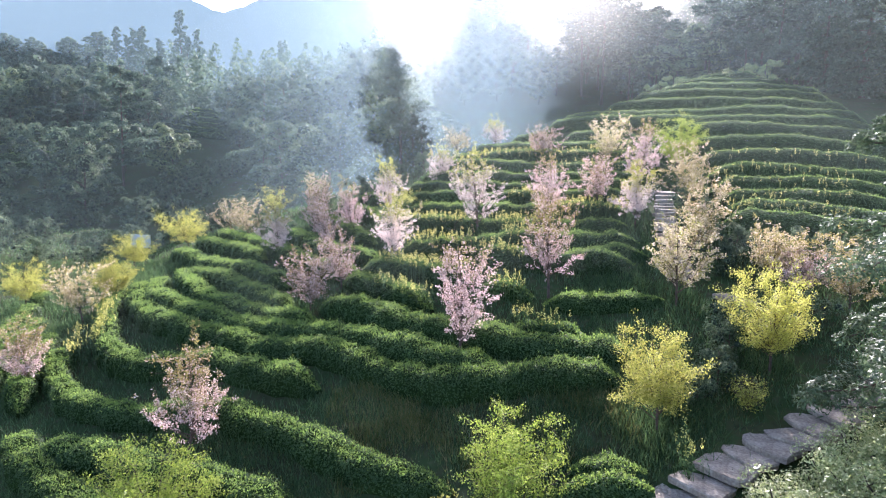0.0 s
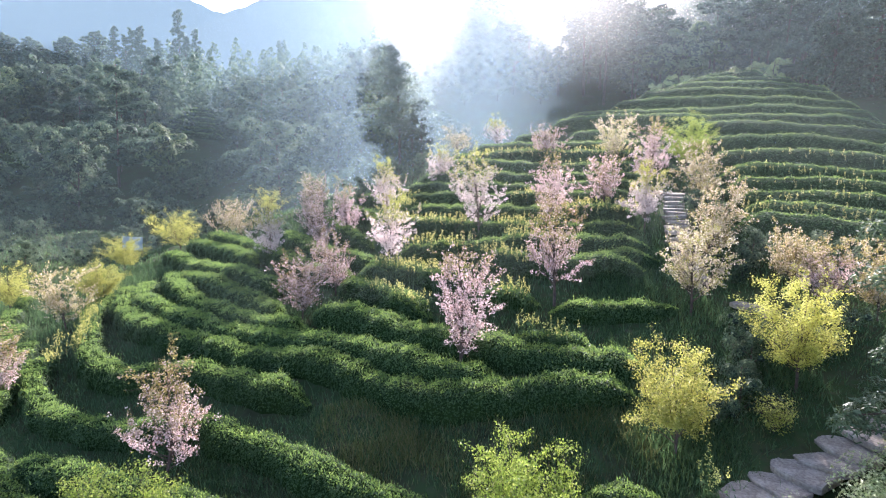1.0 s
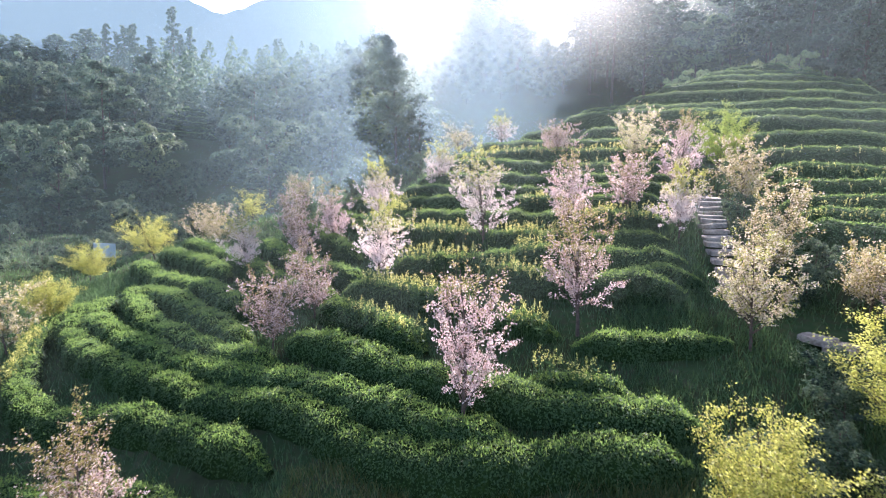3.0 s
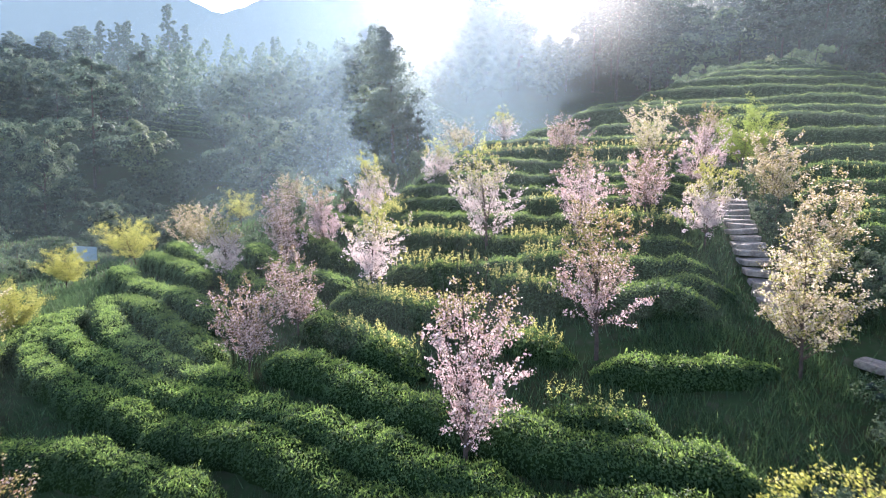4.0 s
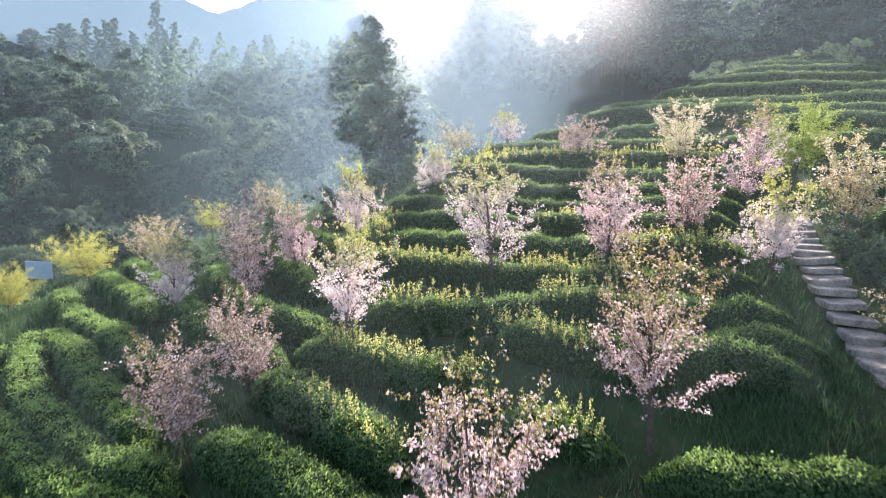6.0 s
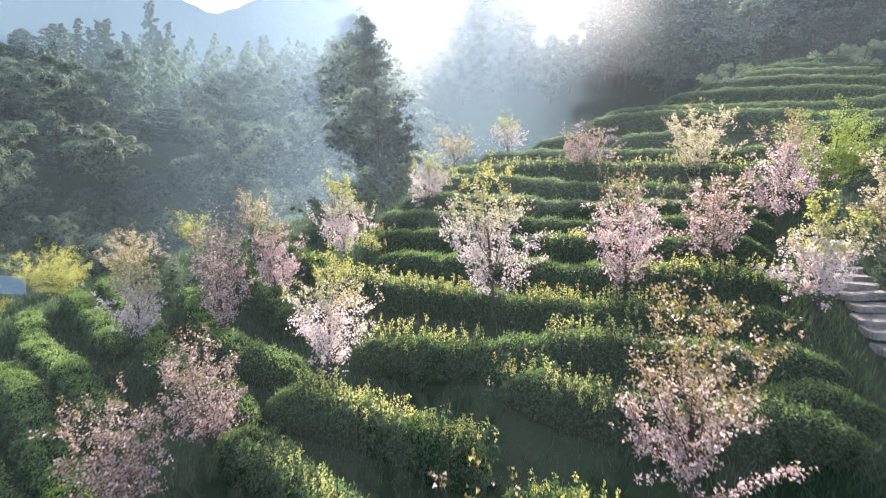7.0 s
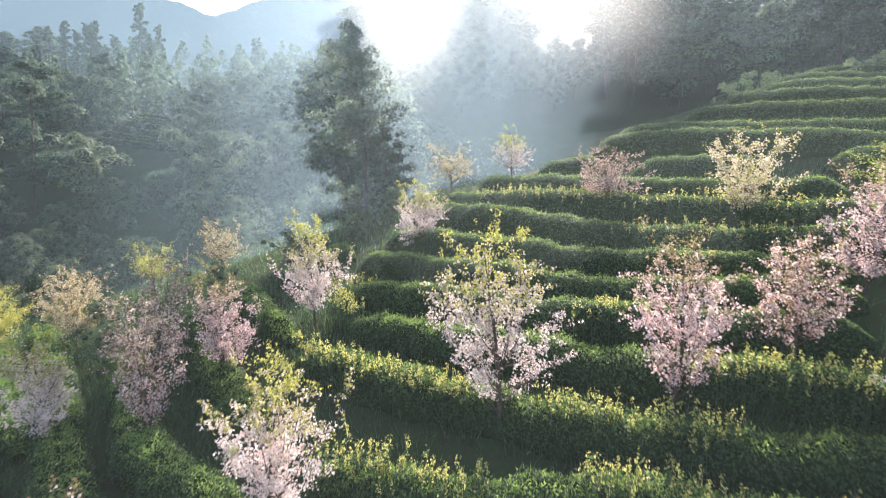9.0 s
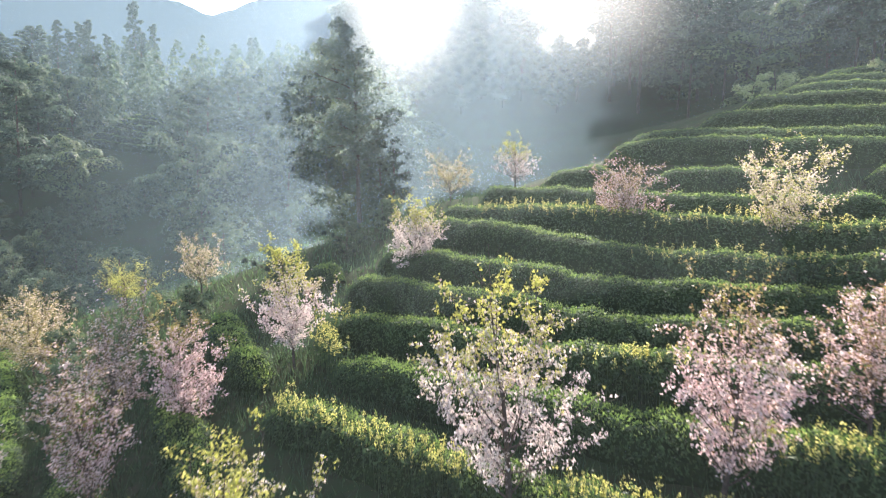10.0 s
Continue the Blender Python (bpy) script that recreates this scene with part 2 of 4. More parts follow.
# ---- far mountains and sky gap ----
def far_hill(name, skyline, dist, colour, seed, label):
    """A far wooded mountain, its haze painted in as one plain blue that glows. skyline: degrees to the right of
    straight ahead, and degrees up.
    """
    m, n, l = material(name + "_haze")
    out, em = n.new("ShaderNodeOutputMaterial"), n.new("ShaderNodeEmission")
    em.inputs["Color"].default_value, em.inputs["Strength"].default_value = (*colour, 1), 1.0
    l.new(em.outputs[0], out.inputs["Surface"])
    deg = np.linspace(skyline[0][0], skyline[-1][0], 160)
    up = np.interp(deg, [a for a, _ in skyline], [b for _, b in skyline]) + 0.08 * np.sin(deg * 2.1 + seed) + 0.05 * np.sin(deg * 5.3)
    V, Fc = [], []
    for k in range(7):
        f = k / 6
        d = dist * (0.75 + 0.25 * f)
        V += [(math.sin(radians(a)) * d, math.cos(radians(a)) * d, -20 + (30 + math.tan(radians(u)) * dist) * f ** 1.3) for a, u in zip(deg, up)]
    for k in range(6):
        for i in range(159):
            Fc.append((k * 160 + i, k * 160 + i + 1, (k + 1) * 160 + i + 1, (k + 1) * 160 + i))
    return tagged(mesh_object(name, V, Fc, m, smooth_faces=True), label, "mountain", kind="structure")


# the colours hold the haze in front of each mountain
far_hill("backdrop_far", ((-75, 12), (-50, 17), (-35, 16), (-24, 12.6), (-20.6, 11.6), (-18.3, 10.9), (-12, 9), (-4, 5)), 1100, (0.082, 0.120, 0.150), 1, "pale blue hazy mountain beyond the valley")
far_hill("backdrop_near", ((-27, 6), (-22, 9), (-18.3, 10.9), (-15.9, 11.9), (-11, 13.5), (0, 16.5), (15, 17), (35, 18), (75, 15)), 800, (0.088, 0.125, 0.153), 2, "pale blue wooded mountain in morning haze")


# ---- tea hedges ----
def hedge(points, width=1.1, height=0.64, dense=1500, size=0.036, crest=0.11):
    """A clipped tea row along plan points, on the ground: a solid, very dark green body inside, leaves over it."""
    rng = np.random.default_rng(int(abs(points[0][0]) * 1000 + points[0][1] * 77))
    p = np.array(points, float)
    d = np.r_[0, np.cumsum(np.linalg.norm(np.diff(p, axis=0), axis=1))]
    n = max(int(d[-1] / 0.3), 4)
    u = np.linspace(0, d[-1], n)
    xs, ys = np.interp(u, d, p[:, 0]), np.interp(u, d, p[:, 1])
    for _ in range(6):                                   # ease the bends
        xs[1:-1], ys[1:-1] = (xs[:-2] + 2 * xs[1:-1] + xs[2:]) / 4, (ys[:-2] + 2 * ys[1:-1] + ys[2:]) / 4
    way = unit(np.stack([np.gradient(xs), np.gradient(ys)], -1))
    nrm = np.stack([-way[:, 1], way[:, 0]], -1)
    base = land(xs, ys)
    ends = np.sqrt(np.clip(np.minimum(u, d[-1] - u) / 0.9, 0.08, 1))
    kw, kh = rng.uniform(0, 6, 2)
    W = width * 0.5 * ends * (1 + 0.10 * np.sin(u * 1.7 + kw) + 0.08 * np.sin(u * 4.1 + kh))
    H = height * ends * (1 + 7 * crest * (0.08 * np.sin(u * 1.3 + kh) + 0.08 * np.sin(u * 3.3 + kw) + 0.05 * np.sin(u * 7.1 + kh)))

    def lumps(i, a):                                     # the single bushes that the row is made of
        v = i * d[-1] / n
        return crest * 9.0 * (0.07 * np.sin(v * 5.3 + kw + 1.3 * np.sin(2 * a)) * np.sin(3.1 * a + kh + v) + 0.06 * np.sin(v * 9.7 + 2.3 * a + kh) * np.sin(5.3 * a + 0.7 * v))

    ang = np.linspace(0, np.pi, 11)
    ca, sa = np.sign(np.cos(ang)) * np.abs(np.cos(ang)) ** 0.75, np.sin(ang) ** 0.6

    def skin(i, k, f):
        cx = xs[i] + nrm[i, 0] * W[i] * k[0] * f
        cy = ys[i] + nrm[i, 1] * W[i] * k[0] * f
        lowz = np.minimum(base[i], land(cx, cy)) - 0.05
        return np.stack([cx, cy, lowz + (base[i] + H[i] * f - lowz) * k[1]], -1)

    thing = tagged(new("tea_hedge"), "clipped dark green tea hedge row along the terrace", "tea hedge", "tea rows on the hill")
    idx = np.arange(n)
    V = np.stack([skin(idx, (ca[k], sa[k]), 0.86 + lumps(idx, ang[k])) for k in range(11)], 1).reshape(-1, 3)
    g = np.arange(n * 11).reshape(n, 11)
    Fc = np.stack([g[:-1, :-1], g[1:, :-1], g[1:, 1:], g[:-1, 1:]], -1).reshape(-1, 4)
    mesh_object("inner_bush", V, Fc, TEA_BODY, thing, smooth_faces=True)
    m = int(d[-1] * dense)
    fi = rng.uniform(0, n - 1.001, m)
    i0, fr = fi.astype(int), fi - fi.astype(int)
    a = rng.uniform(0.02, 0.98, m) * np.pi
    c, s = np.sign(np.cos(a)) * np.abs(np.cos(a)) ** 0.75, np.sin(a) ** 0.6
    f = 0.93 + rng.gamma(2.0, 0.03, m) + lumps(fi, a)
    pos = skin(i0, (c, s), f) * (1 - fr)[:, None] + skin(i0 + 1, (c, s), f) * fr[:, None]
    face = np.stack([nrm[i0, 0] * np.cos(a), nrm[i0, 1] * np.cos(a), np.sin(a) + 0.2], -1)
    quad_mesh("foliage", leaves(rng, pos, size, unit(face), 0.7), TEA_LEAF, thing)
    # young shoots along the top; their pale tone doubles as the sunlit band
    m = int(d[-1] * dense * 3.4 * crest)
    fi = rng.uniform(0, n - 1.001, m)
    i0, fr = fi.astype(int), fi - fi.astype(int)
    a = np.clip(rng.normal(0.5, crest, m), 0.1, 0.9) * np.pi
    c, s = np.sign(np.cos(a)) * np.abs(np.cos(a)) ** 0.75, np.sin(a) ** 0.6
    f = 0.99 + rng.gamma(1.6, 0.4 * crest, m) + lumps(fi, a)
    pos = skin(i0, (c, s), f) * (1 - fr)[:, None] + skin(i0 + 1, (c, s), f) * fr[:, None]
    out = unit(np.stack([rng.normal(size=m), rng.normal(size=m), 0.4 * rng.normal(size=m)], -1))
    young = leaves(rng, pos, size * 0.75, out, 0.5, 1.7)
    if crest > 0.1:                                      # upright sprigs on the rows nearby
        k = rng.integers(0, m, m // 7)
        side = np.stack([rng.normal(size=len(k)), rng.normal(size=len(k)), 0 * k], -1) * 0.011
        tip = np.stack([rng.normal(size=len(k)) * 0.035, rng.normal(size=len(k)) * 0.035, rng.uniform(0.03, 0.10, len(k))], -1)
        young = np.concatenate([young, np.stack([pos[k] - side, pos[k] + side, pos[k] + tip], 1)])
    quad_mesh("new_growth", young, SUNLIT_SHOOT, thing, "light green new shoots, toned as a sunlit crest")
    return thing


# rows on the near terraces, from the foot of the slope upwards
hedge([(-12.8, 17.9), (-11.6, 16.4), (-10.0, 15.0), (-8.7, 14.2), (-7.0, 13.3)])
hedge([(-11.6, 17.2), (-10.0, 16.3), (-8.7, 15.7), (-6.8, 14.7), (-5.5, 14.1), (-4.5, 13.5), (-3.0, 12.7)])
hedge([(-15.2, 24.1), (-13.6, 21.2), (-11.6, 19.1), (-9.9, 18.2), (-8.3, 17.7), (-6.6, 17.3), (-4.7, 16.1), (-3.5, 15.2), (-2.6, 14.5), (-1.6, 13.9), (-0.6, 13.35), (0.2, 12.95)], 0.95, 0.56)
hedge([(-16.2, 31.3), (-14.6, 26.6), (-12.6, 22.9), (-10.5, 21.0), (-9.0, 20.5), (-7.6, 20.1), (-5.5, 18.7), (-3.6, 17.5)])
hedge([(-15.3, 31.5), (-13.6, 27.4), (-11.9, 25.2), (-9.1, 22.8), (-6.7, 21.0), (-5.0, 20.0), (-3.1, 19.1), (-2.3, 18.3), (-1.3, 17.2), (0.0, 16.6), (1.0, 16.4), (2.5, 16.3), (4.7, 15.9)])
hedge([(-14.2, 31.5), (-13.5, 28.8), (-11.8, 26.7), (-8.1, 23.3), (-5.6, 21.4), (-3.5, 20.4), (-2.5, 19.6), (-1.2, 18.6), (0.0, 17.5), (1.8, 16.9)])
hedge([(-13.4, 31.9), (-11.5, 28.4), (-9.5, 25.7), (-7.7, 24.0), (-5.9, 22.6), (-4.4, 21.7)])
hedge([(-4.5, 23.1), (-2.9, 21.8), (-1.6, 20.5), (-0.2, 19.3), (0.9, 18.55), (2.3, 17.95), (3.0, 17.65), (3.8, 17.35), (4.6, 17.15), (5.3, 16.9)])
hedge([(1.8, 19.1), (2.7, 19.0), (3.3, 18.7), (3.9, 18.3), (4.4, 17.9)], 0.9, 0.47)
hedge([(3.3, 20.45), (4.2, 20.4), (4.7, 20.05), (5.7, 19.8), (7.1, 19.85)], 0.9, 0.47)
hedge([(5.0, 23.75), (6.4, 23.45), (7.6, 23.05)], 0.85, 0.5)
hedge([(-3.9, 25.2), (-2.5, 23.6), (-1.5, 22.5), (-0.4, 21.0)])
hedge([(1.3, 22.5), (2.3, 21.75), (3.1, 21.0)], 0.9, 0.48)
hedge([(-16.4, 38.5), (-12.5, 32.8), (-9.9, 30.1), (-7.7, 27.3), (-6.4, 25.8)])
hedge([(-12.9, 31.9), (-10.0, 28.6), (-8.2, 26.1), (-5.6, 23.2)])
hedge([(-15.8, 40.5), (-12.4, 35.8), (-10.3, 33.0), (-8.8, 30.8)])
hedge([(-14.6, 41.0), (-11.1, 35.9), (-9.3, 33.2)])
hedge([(-9.5, 33.5), (-8.0, 31.0), (-6.5, 28.5), (-5.0, 26.8), (-3.4, 25.6)])
hedge([(-8.6, 35.8), (-7.0, 32.3), (-5.4, 29.4), (-4.0, 28.0), (-2.6, 27.2)])
hedge([(-7.5, 37.5), (-6.0, 34.8), (-4.4, 31.4), (-3.2, 29.6)])
hedge([(-6.2, 38.8), (-4.7, 35.6), (-3.4, 33.5)])
hedge([(-5.2, 40.2), (-3.4, 37.2)])
hedge([(-3.9, 41.8), (-2.6, 40.0)])
hedge([(-16.8, 26.4), (-15.9, 23.8), (-14.7, 21.0), (-13.7, 19.4)])
hedge([(-19.2, 29.4), (-17.8, 25.4), (-16.4, 21.8), (-15.4, 19.8)])
hedge([(-21.4, 32.4), (-20.0, 28.4), (-18.6, 24.6)])
hedge([(-23.6, 36.4), (-21.6, 33.0)])
hedge([(2.8, 13.1), (3.7, 13.0), (4.4, 12.7)], 0.9, 0.5)
hedge([(2.4, 12.6), (3.3, 12.4), (4.4, 12.2)], 0.9, 0.5)
# the middle of the slope
hedge([(-3.4, 26.4), (-1.8, 25.3), (0.1, 23.9), (1.1, 22.7)], 1.05, 0.62, 1400, 0.037)
hedge([(1.5, 25.3), (2.6, 24.4), (3.6, 23.5), (5.4, 22.8), (6.9, 22.4)], 1.05, 0.62, 1400, 0.037)
hedge([(-1.8, 28.2), (-0.2, 26.9), (1.2, 26.2), (2.7, 26.1), (4.2, 25.2), (6.0, 24.5), (7.6, 24.2)], 1.05, 0.62, 1400, 0.037)
hedge([(-3.0, 32.3), (-1.8, 31.3), (-0.3, 30.1), (0.8, 29.1), (2.2, 28.2), (3.4, 27.3), (4.7, 26.5), (6.6, 26.0), (7.6, 25.9)], 1.05, 0.62, 1400, 0.037)
hedge([(-1.8, 33.6), (-0.3, 32.3), (0.8, 31.5), (3.2, 29.8), (4.5, 28.9), (6.0, 27.9), (8.0, 27.1)], 1.05, 0.64, 1300, 0.039)
hedge([(-2.2, 35.7), (-0.5, 34.4), (1.4, 33.0), (3.5, 31.4), (4.8, 30.6), (6.6, 29.6), (8.6, 28.9)], 1.1, 0.7, 1100, 0.041, 0.07)
hedge([(-2.2, 38.9), (-0.6, 36.9), (1.7, 34.8), (3.8, 32.8), (5.2, 31.9), (7.2, 31.0), (9.4, 30.4)], 1.1, 0.7, 1100, 0.041, 0.07)
hedge([(-1.4, 40.8), (0.6, 38.4), (2.4, 36.2), (4.1, 34.5), (5.9, 33.5), (7.9, 32.4), (10.0, 31.6)], 1.1, 0.7, 1100, 0.041, 0.07)
hedge([(-0.6, 43.6), (0.7, 42.4), (3.1, 39.3), (4.0, 37.6), (5.6, 36.0), (7.5, 34.5), (9.5, 33.5), (11.6, 32.9)], 1.2, 0.76, 850, 0.045, 0.06)
hedge([(0.4, 44.6), (1.6, 43.4), (4.0, 40.6), (6.1, 38.3), (9.1, 35.7), (11.0, 34.6), (12.6, 34.2)], 1.2, 0.76, 850, 0.045, 0.06)
hedge([(2.4, 45.8), (3.0, 44.8), (4.7, 42.2), (7.2, 39.2), (9.3, 37.7), (11.1, 37.0), (12.8, 36.4)], 1.2, 0.76, 850, 0.045, 0.06)
hedge([(4.7, 45.6), (6.0, 44.6), (7.2, 43.4)], 1.2, 0.76, 850, 0.045, 0.06)
hedge([(7.7, 41.7), (9.7, 40.6), (12.0, 39.4)], 1.2, 0.76, 850, 0.045, 0.06)
# the upper hill, east of the steps
for row in (
    [(11.0, 24.9), (13.0, 24.6), (15.1, 23.8), (17.5, 22.8)],
    [(11.6, 26.3), (14.7, 25.6), (16.0, 24.8), (19.0, 23.6)],
    [(11.8, 27.4), (14.9, 27.1), (17.4, 26.6), (20.0, 25.6)],
    [(12.2, 28.9), (16.4, 28.7), (18.0, 28.3), (21.0, 27.2)],
    [(12.6, 30.6), (17.3, 30.4), (19.3, 29.8), (22.0, 28.8)],
    [(13.0, 33.0), (16.0, 32.7), (19.2, 32.3), (21.0, 32.0), (23.5, 31.0)],
    [(12.9, 35.5), (15.0, 35.1), (20.7, 34.8), (23.5, 34.4), (25.5, 33.6)],
    [(13.4, 38.9), (15.8, 38.2), (20.2, 37.3), (24.9, 36.8), (27.0, 36.0)],
    [(7.6, 46.9), (8.8, 46.0), (10.4, 44.6), (12.8, 42.2), (15.4, 40.6), (20.0, 39.2), (25.0, 38.6), (27.4, 38.0)],
    [(8.6, 48.2), (11.0, 46.2), (14.0, 43.6), (17.4, 42.0), (21.6, 40.8), (26.5, 40.4)],
    [(12.1, 48.7), (14.8, 46.8), (18.5, 44.6), (22.3, 43.0), (26.5, 41.9)],
    [(14.3, 49.8), (17.4, 48.6), (21.0, 46.6), (23.8, 45.2), (26.6, 43.8)],
    [(17.0, 52.0), (19.4, 50.4), (22.4, 48.4), (25.0, 46.6), (27.0, 45.6)],
    [(19.0, 54.0), (21.6, 52.4), (24.2, 50.4), (26.4, 48.8)],
    [(21.2, 55.6), (23.6, 54.2), (25.6, 52.6)],
):
    hedge(row, 1.45, 0.88, 950, 0.042, 0.045)
# tea terraces on the far side of the valley
for k in range(6):
    hedge([(-49 + 0.6 * k, 109.5 + 1.5 * k), (-43, 108 + 1.6 * k), (-37 - 0.6 * k, 109.5 + 1.5 * k)], 1.1, 0.8, 70, 0.17)
for k in range(7):
    hedge([(-78, 86 + 2.4 * k), (-68, 84 + 2.4 * k), (-59 + 0.6 * k, 86 + 2.4 * k)], 1.5, 0.9, 60, 0.18)


# ---- trees ----
def small_tree(kind, h, w, seed, label, parts, group="trees among the tea rows", n=2200, loose=0.045, low=0.16, flat=0.0):
    """A young garden tree: a leader, limbs that rise to an uneven oval crown, and twigs; parts: [(name, material, share, low, high, size, label)],
    each on a stretch of the height. low: where the crown begins; flat: how far the twigs lie level."""
    rng = np.random.default_rng(seed)
    trunk = bough(rng, (0, 0, -0.1), (0.04 * rng.normal(), 0.04 * rng.normal(), 1), h * 0.86, 0.3, 9, 0.05)
    lines = [(trunk, 0.011 * h + 0.008, 0.006)]
    lob = rng.uniform(0, 6.28, 3)
    peak = rng.uniform(0.75, 1.05)

    def reach(z, a):
        q = np.clip((z - low) / (1.02 - low), 0, 1)
        return 0.5 * w * math.sin(math.pi * q ** peak) ** 0.7 * (1 + 0.2 * math.sin(a + lob[0]) + 0.17 * math.sin(2 * a + 7 * z + lob[1]) + 0.12 * math.sin(3 * a - 11 * z + lob[2]))

    boughs, anchors, weight = [], [], []
    limbs = int(rng.integers(19, 25))
    for k in range(limbs):
        zt = low + (1.0 - low) * (0.2 + 0.78 * ((k + rng.uniform(0, 1)) / limbs)) * rng.uniform(0.92, 1.05)
        a = 2.4 * k + rng.uniform(-0.5, 0.5)
        r = reach(zt, a) * rng.uniform(0.65, 1.12) + 0.04
        root = along(trunk, min(zt * rng.uniform(0.35, 0.7), 0.9))
        tip = np.array([math.sin(a) * r, math.cos(a) * r, zt * h]) + trunk[min(int(zt * 9), 9)] * np.array([1, 1, 0])
        mid = root + (tip - root) * np.array([0.62, 0.62, 0.36]) + rng.normal(size=3) * 0.05
        v = np.linspace(0, 1, 8)[:, None]
        limb = root * (1 - v) ** 2 + 2 * mid * v * (1 - v) + tip * v ** 2 + rng.normal(size=(8, 3)) * 0.02 * v
        size = np.linalg.norm(tip - root)
        own = [(limb, 0.0045 * h * (1.15 - zt) + 0.004, 0.003)]
        boughs.append(own)
        anchors.append((limb, 0.35))
        weight.append(0.4 * size)
        for q in range(11):
            u = rng.uniform(0.12, 1.0)
            out = a + rng.normal() * 1.5
            up = rng.uniform(-0.35, 0.9) * (1 - flat) + 0.1
            tw = bough(rng, along(limb, u), (math.sin(out) * 0.75, math.cos(out) * 0.75, up), (0.12 + 0.19 * w) * rng.uniform(0.3, 1.4), 0.35 * (1 - flat), 4, 0.12)
            own.append((tw, 0.0045, 0.002))
            anchors.append((tw, 0.1))
            weight.append(np.linalg.norm(tw[-1] - tw[0]))
    anchors.append((trunk, 0.35))
    weight.append(h * 0.3)
    thing = tagged(new(kind), label, "tree", group)
    V, Fc = tubes(lines, 6)
    stem = mesh_object("trunk", V, Fc, BARK, thing, "slender dark trunk", True)
    for own in boughs:
        V, Fc = tubes(own[:1], 5)
        mesh_object("limb", V, Fc, BARK, stem, "", True)
    V, Fc = tubes([q for own in boughs for q in own[1:]], 3)
    tagged(mesh_object("twig_spray", V, Fc, BARK, stem), kind="stuff")
    weight = np.array(weight) * rng.uniform(0.15, 1.85, len(weight))
    which = rng.choice(len(anchors), n // 6 + 1, p=weight / weight.sum())
    spot = np.array([along(anchors[i][0], rng.uniform(anchors[i][1], 1.0)) for i in which])
    centres = np.repeat(spot, rng.integers(3, 10, len(spot)), 0)[:n]
    centres = centres + rng.normal(size=centres.shape) * loose
    rel = centres[:, 2] / h + rng.normal(size=len(centres)) * 0.07
    for name, mat, share, lo, hi, size, lab in parts:
        pick = (rel > lo) & (rel < hi) & (rng.uniform(size=len(rel)) < share)
        quad_mesh(name, leaves(rng, centres[pick], size, None, 1, 1.15), mat, thing, lab)
    return thing


BLOOM = {
    "pink": ("flowering_cherry", "young cherry tree in full pink blossom", [("blossom", PINK, 0.85, 0, 0.8, 0.04, ""), ("budding_foliage", RUSSET, 0.25, 0.1, 0.9, 0.032, "reddish brown buds and leaves"), ("young_foliage", BRONZE, 0.9, 0.68, 2, 0.035, "bronze young leaves")]),
    "pinkb": ("flowering_cherry", "sparse pink cherry tree with bronze young leaves", [("blossom", PINK, 0.52, 0, 0.92, 0.038, ""), ("budding_foliage", RUSSET, 0.48, 0.1, 2, 0.032, "reddish brown buds and leaves"), ("young_foliage", BRONZE, 0.3, 0.55, 2, 0.034, "bronze young leaves")]),
    "pinkl": ("flowering_cherry", "pink cherry tree with a bronze leafy top", [("blossom", PINK, 0.75, 0, 0.6, 0.04, ""), ("budding_foliage", RUSSET, 0.25, 0.1, 0.9, 0.032, "reddish brown buds and leaves"), ("young_foliage", BRONZE, 0.75, 0.45, 2, 0.035, "bronze young leaves"), ("upper_blossom", PINK, 0.25, 0.6, 0.95, 0.036, "thin pink blossom")]),
    "white": ("flowering_cherry", "young cherry tree in pale pinkish white blossom", [("blossom", PALE, 0.95, 0, 0.74, 0.04, ""), ("young_foliage", LIME, 0.95, 0.6, 2, 0.042, "yellow-green young leaves")]),
    "cream": ("flowering_cherry", "cherry tree with fading cream blossom and yellow leaves", [("blossom", CREAM, 0.6, 0, 0.95, 0.04, ""), ("young_foliage", BRONZE, 0.75, 0.1, 2, 0.04, "yellow-bronze young leaves")]),
    "leafy": ("flowering_cherry", "cherry tree with cream blossom among yellow-green leaves", [("blossom", CREAM, 0.7, 0, 0.9, 0.04, ""), ("young_foliage", LIME, 0.5, 0.15, 2, 0.038, "yellow-green young leaves")]),
    "yellow": ("young_tree", "young tree with bright yellow-green spring leaves", [("foliage", LIME, 1.0, 0, 2, 0.033, "")]),
    "green": ("young_tree", "young tree with fresh light green leaves", [("foliage", GREEN, 1.0, 0, 2, 0.035, "")]),
}
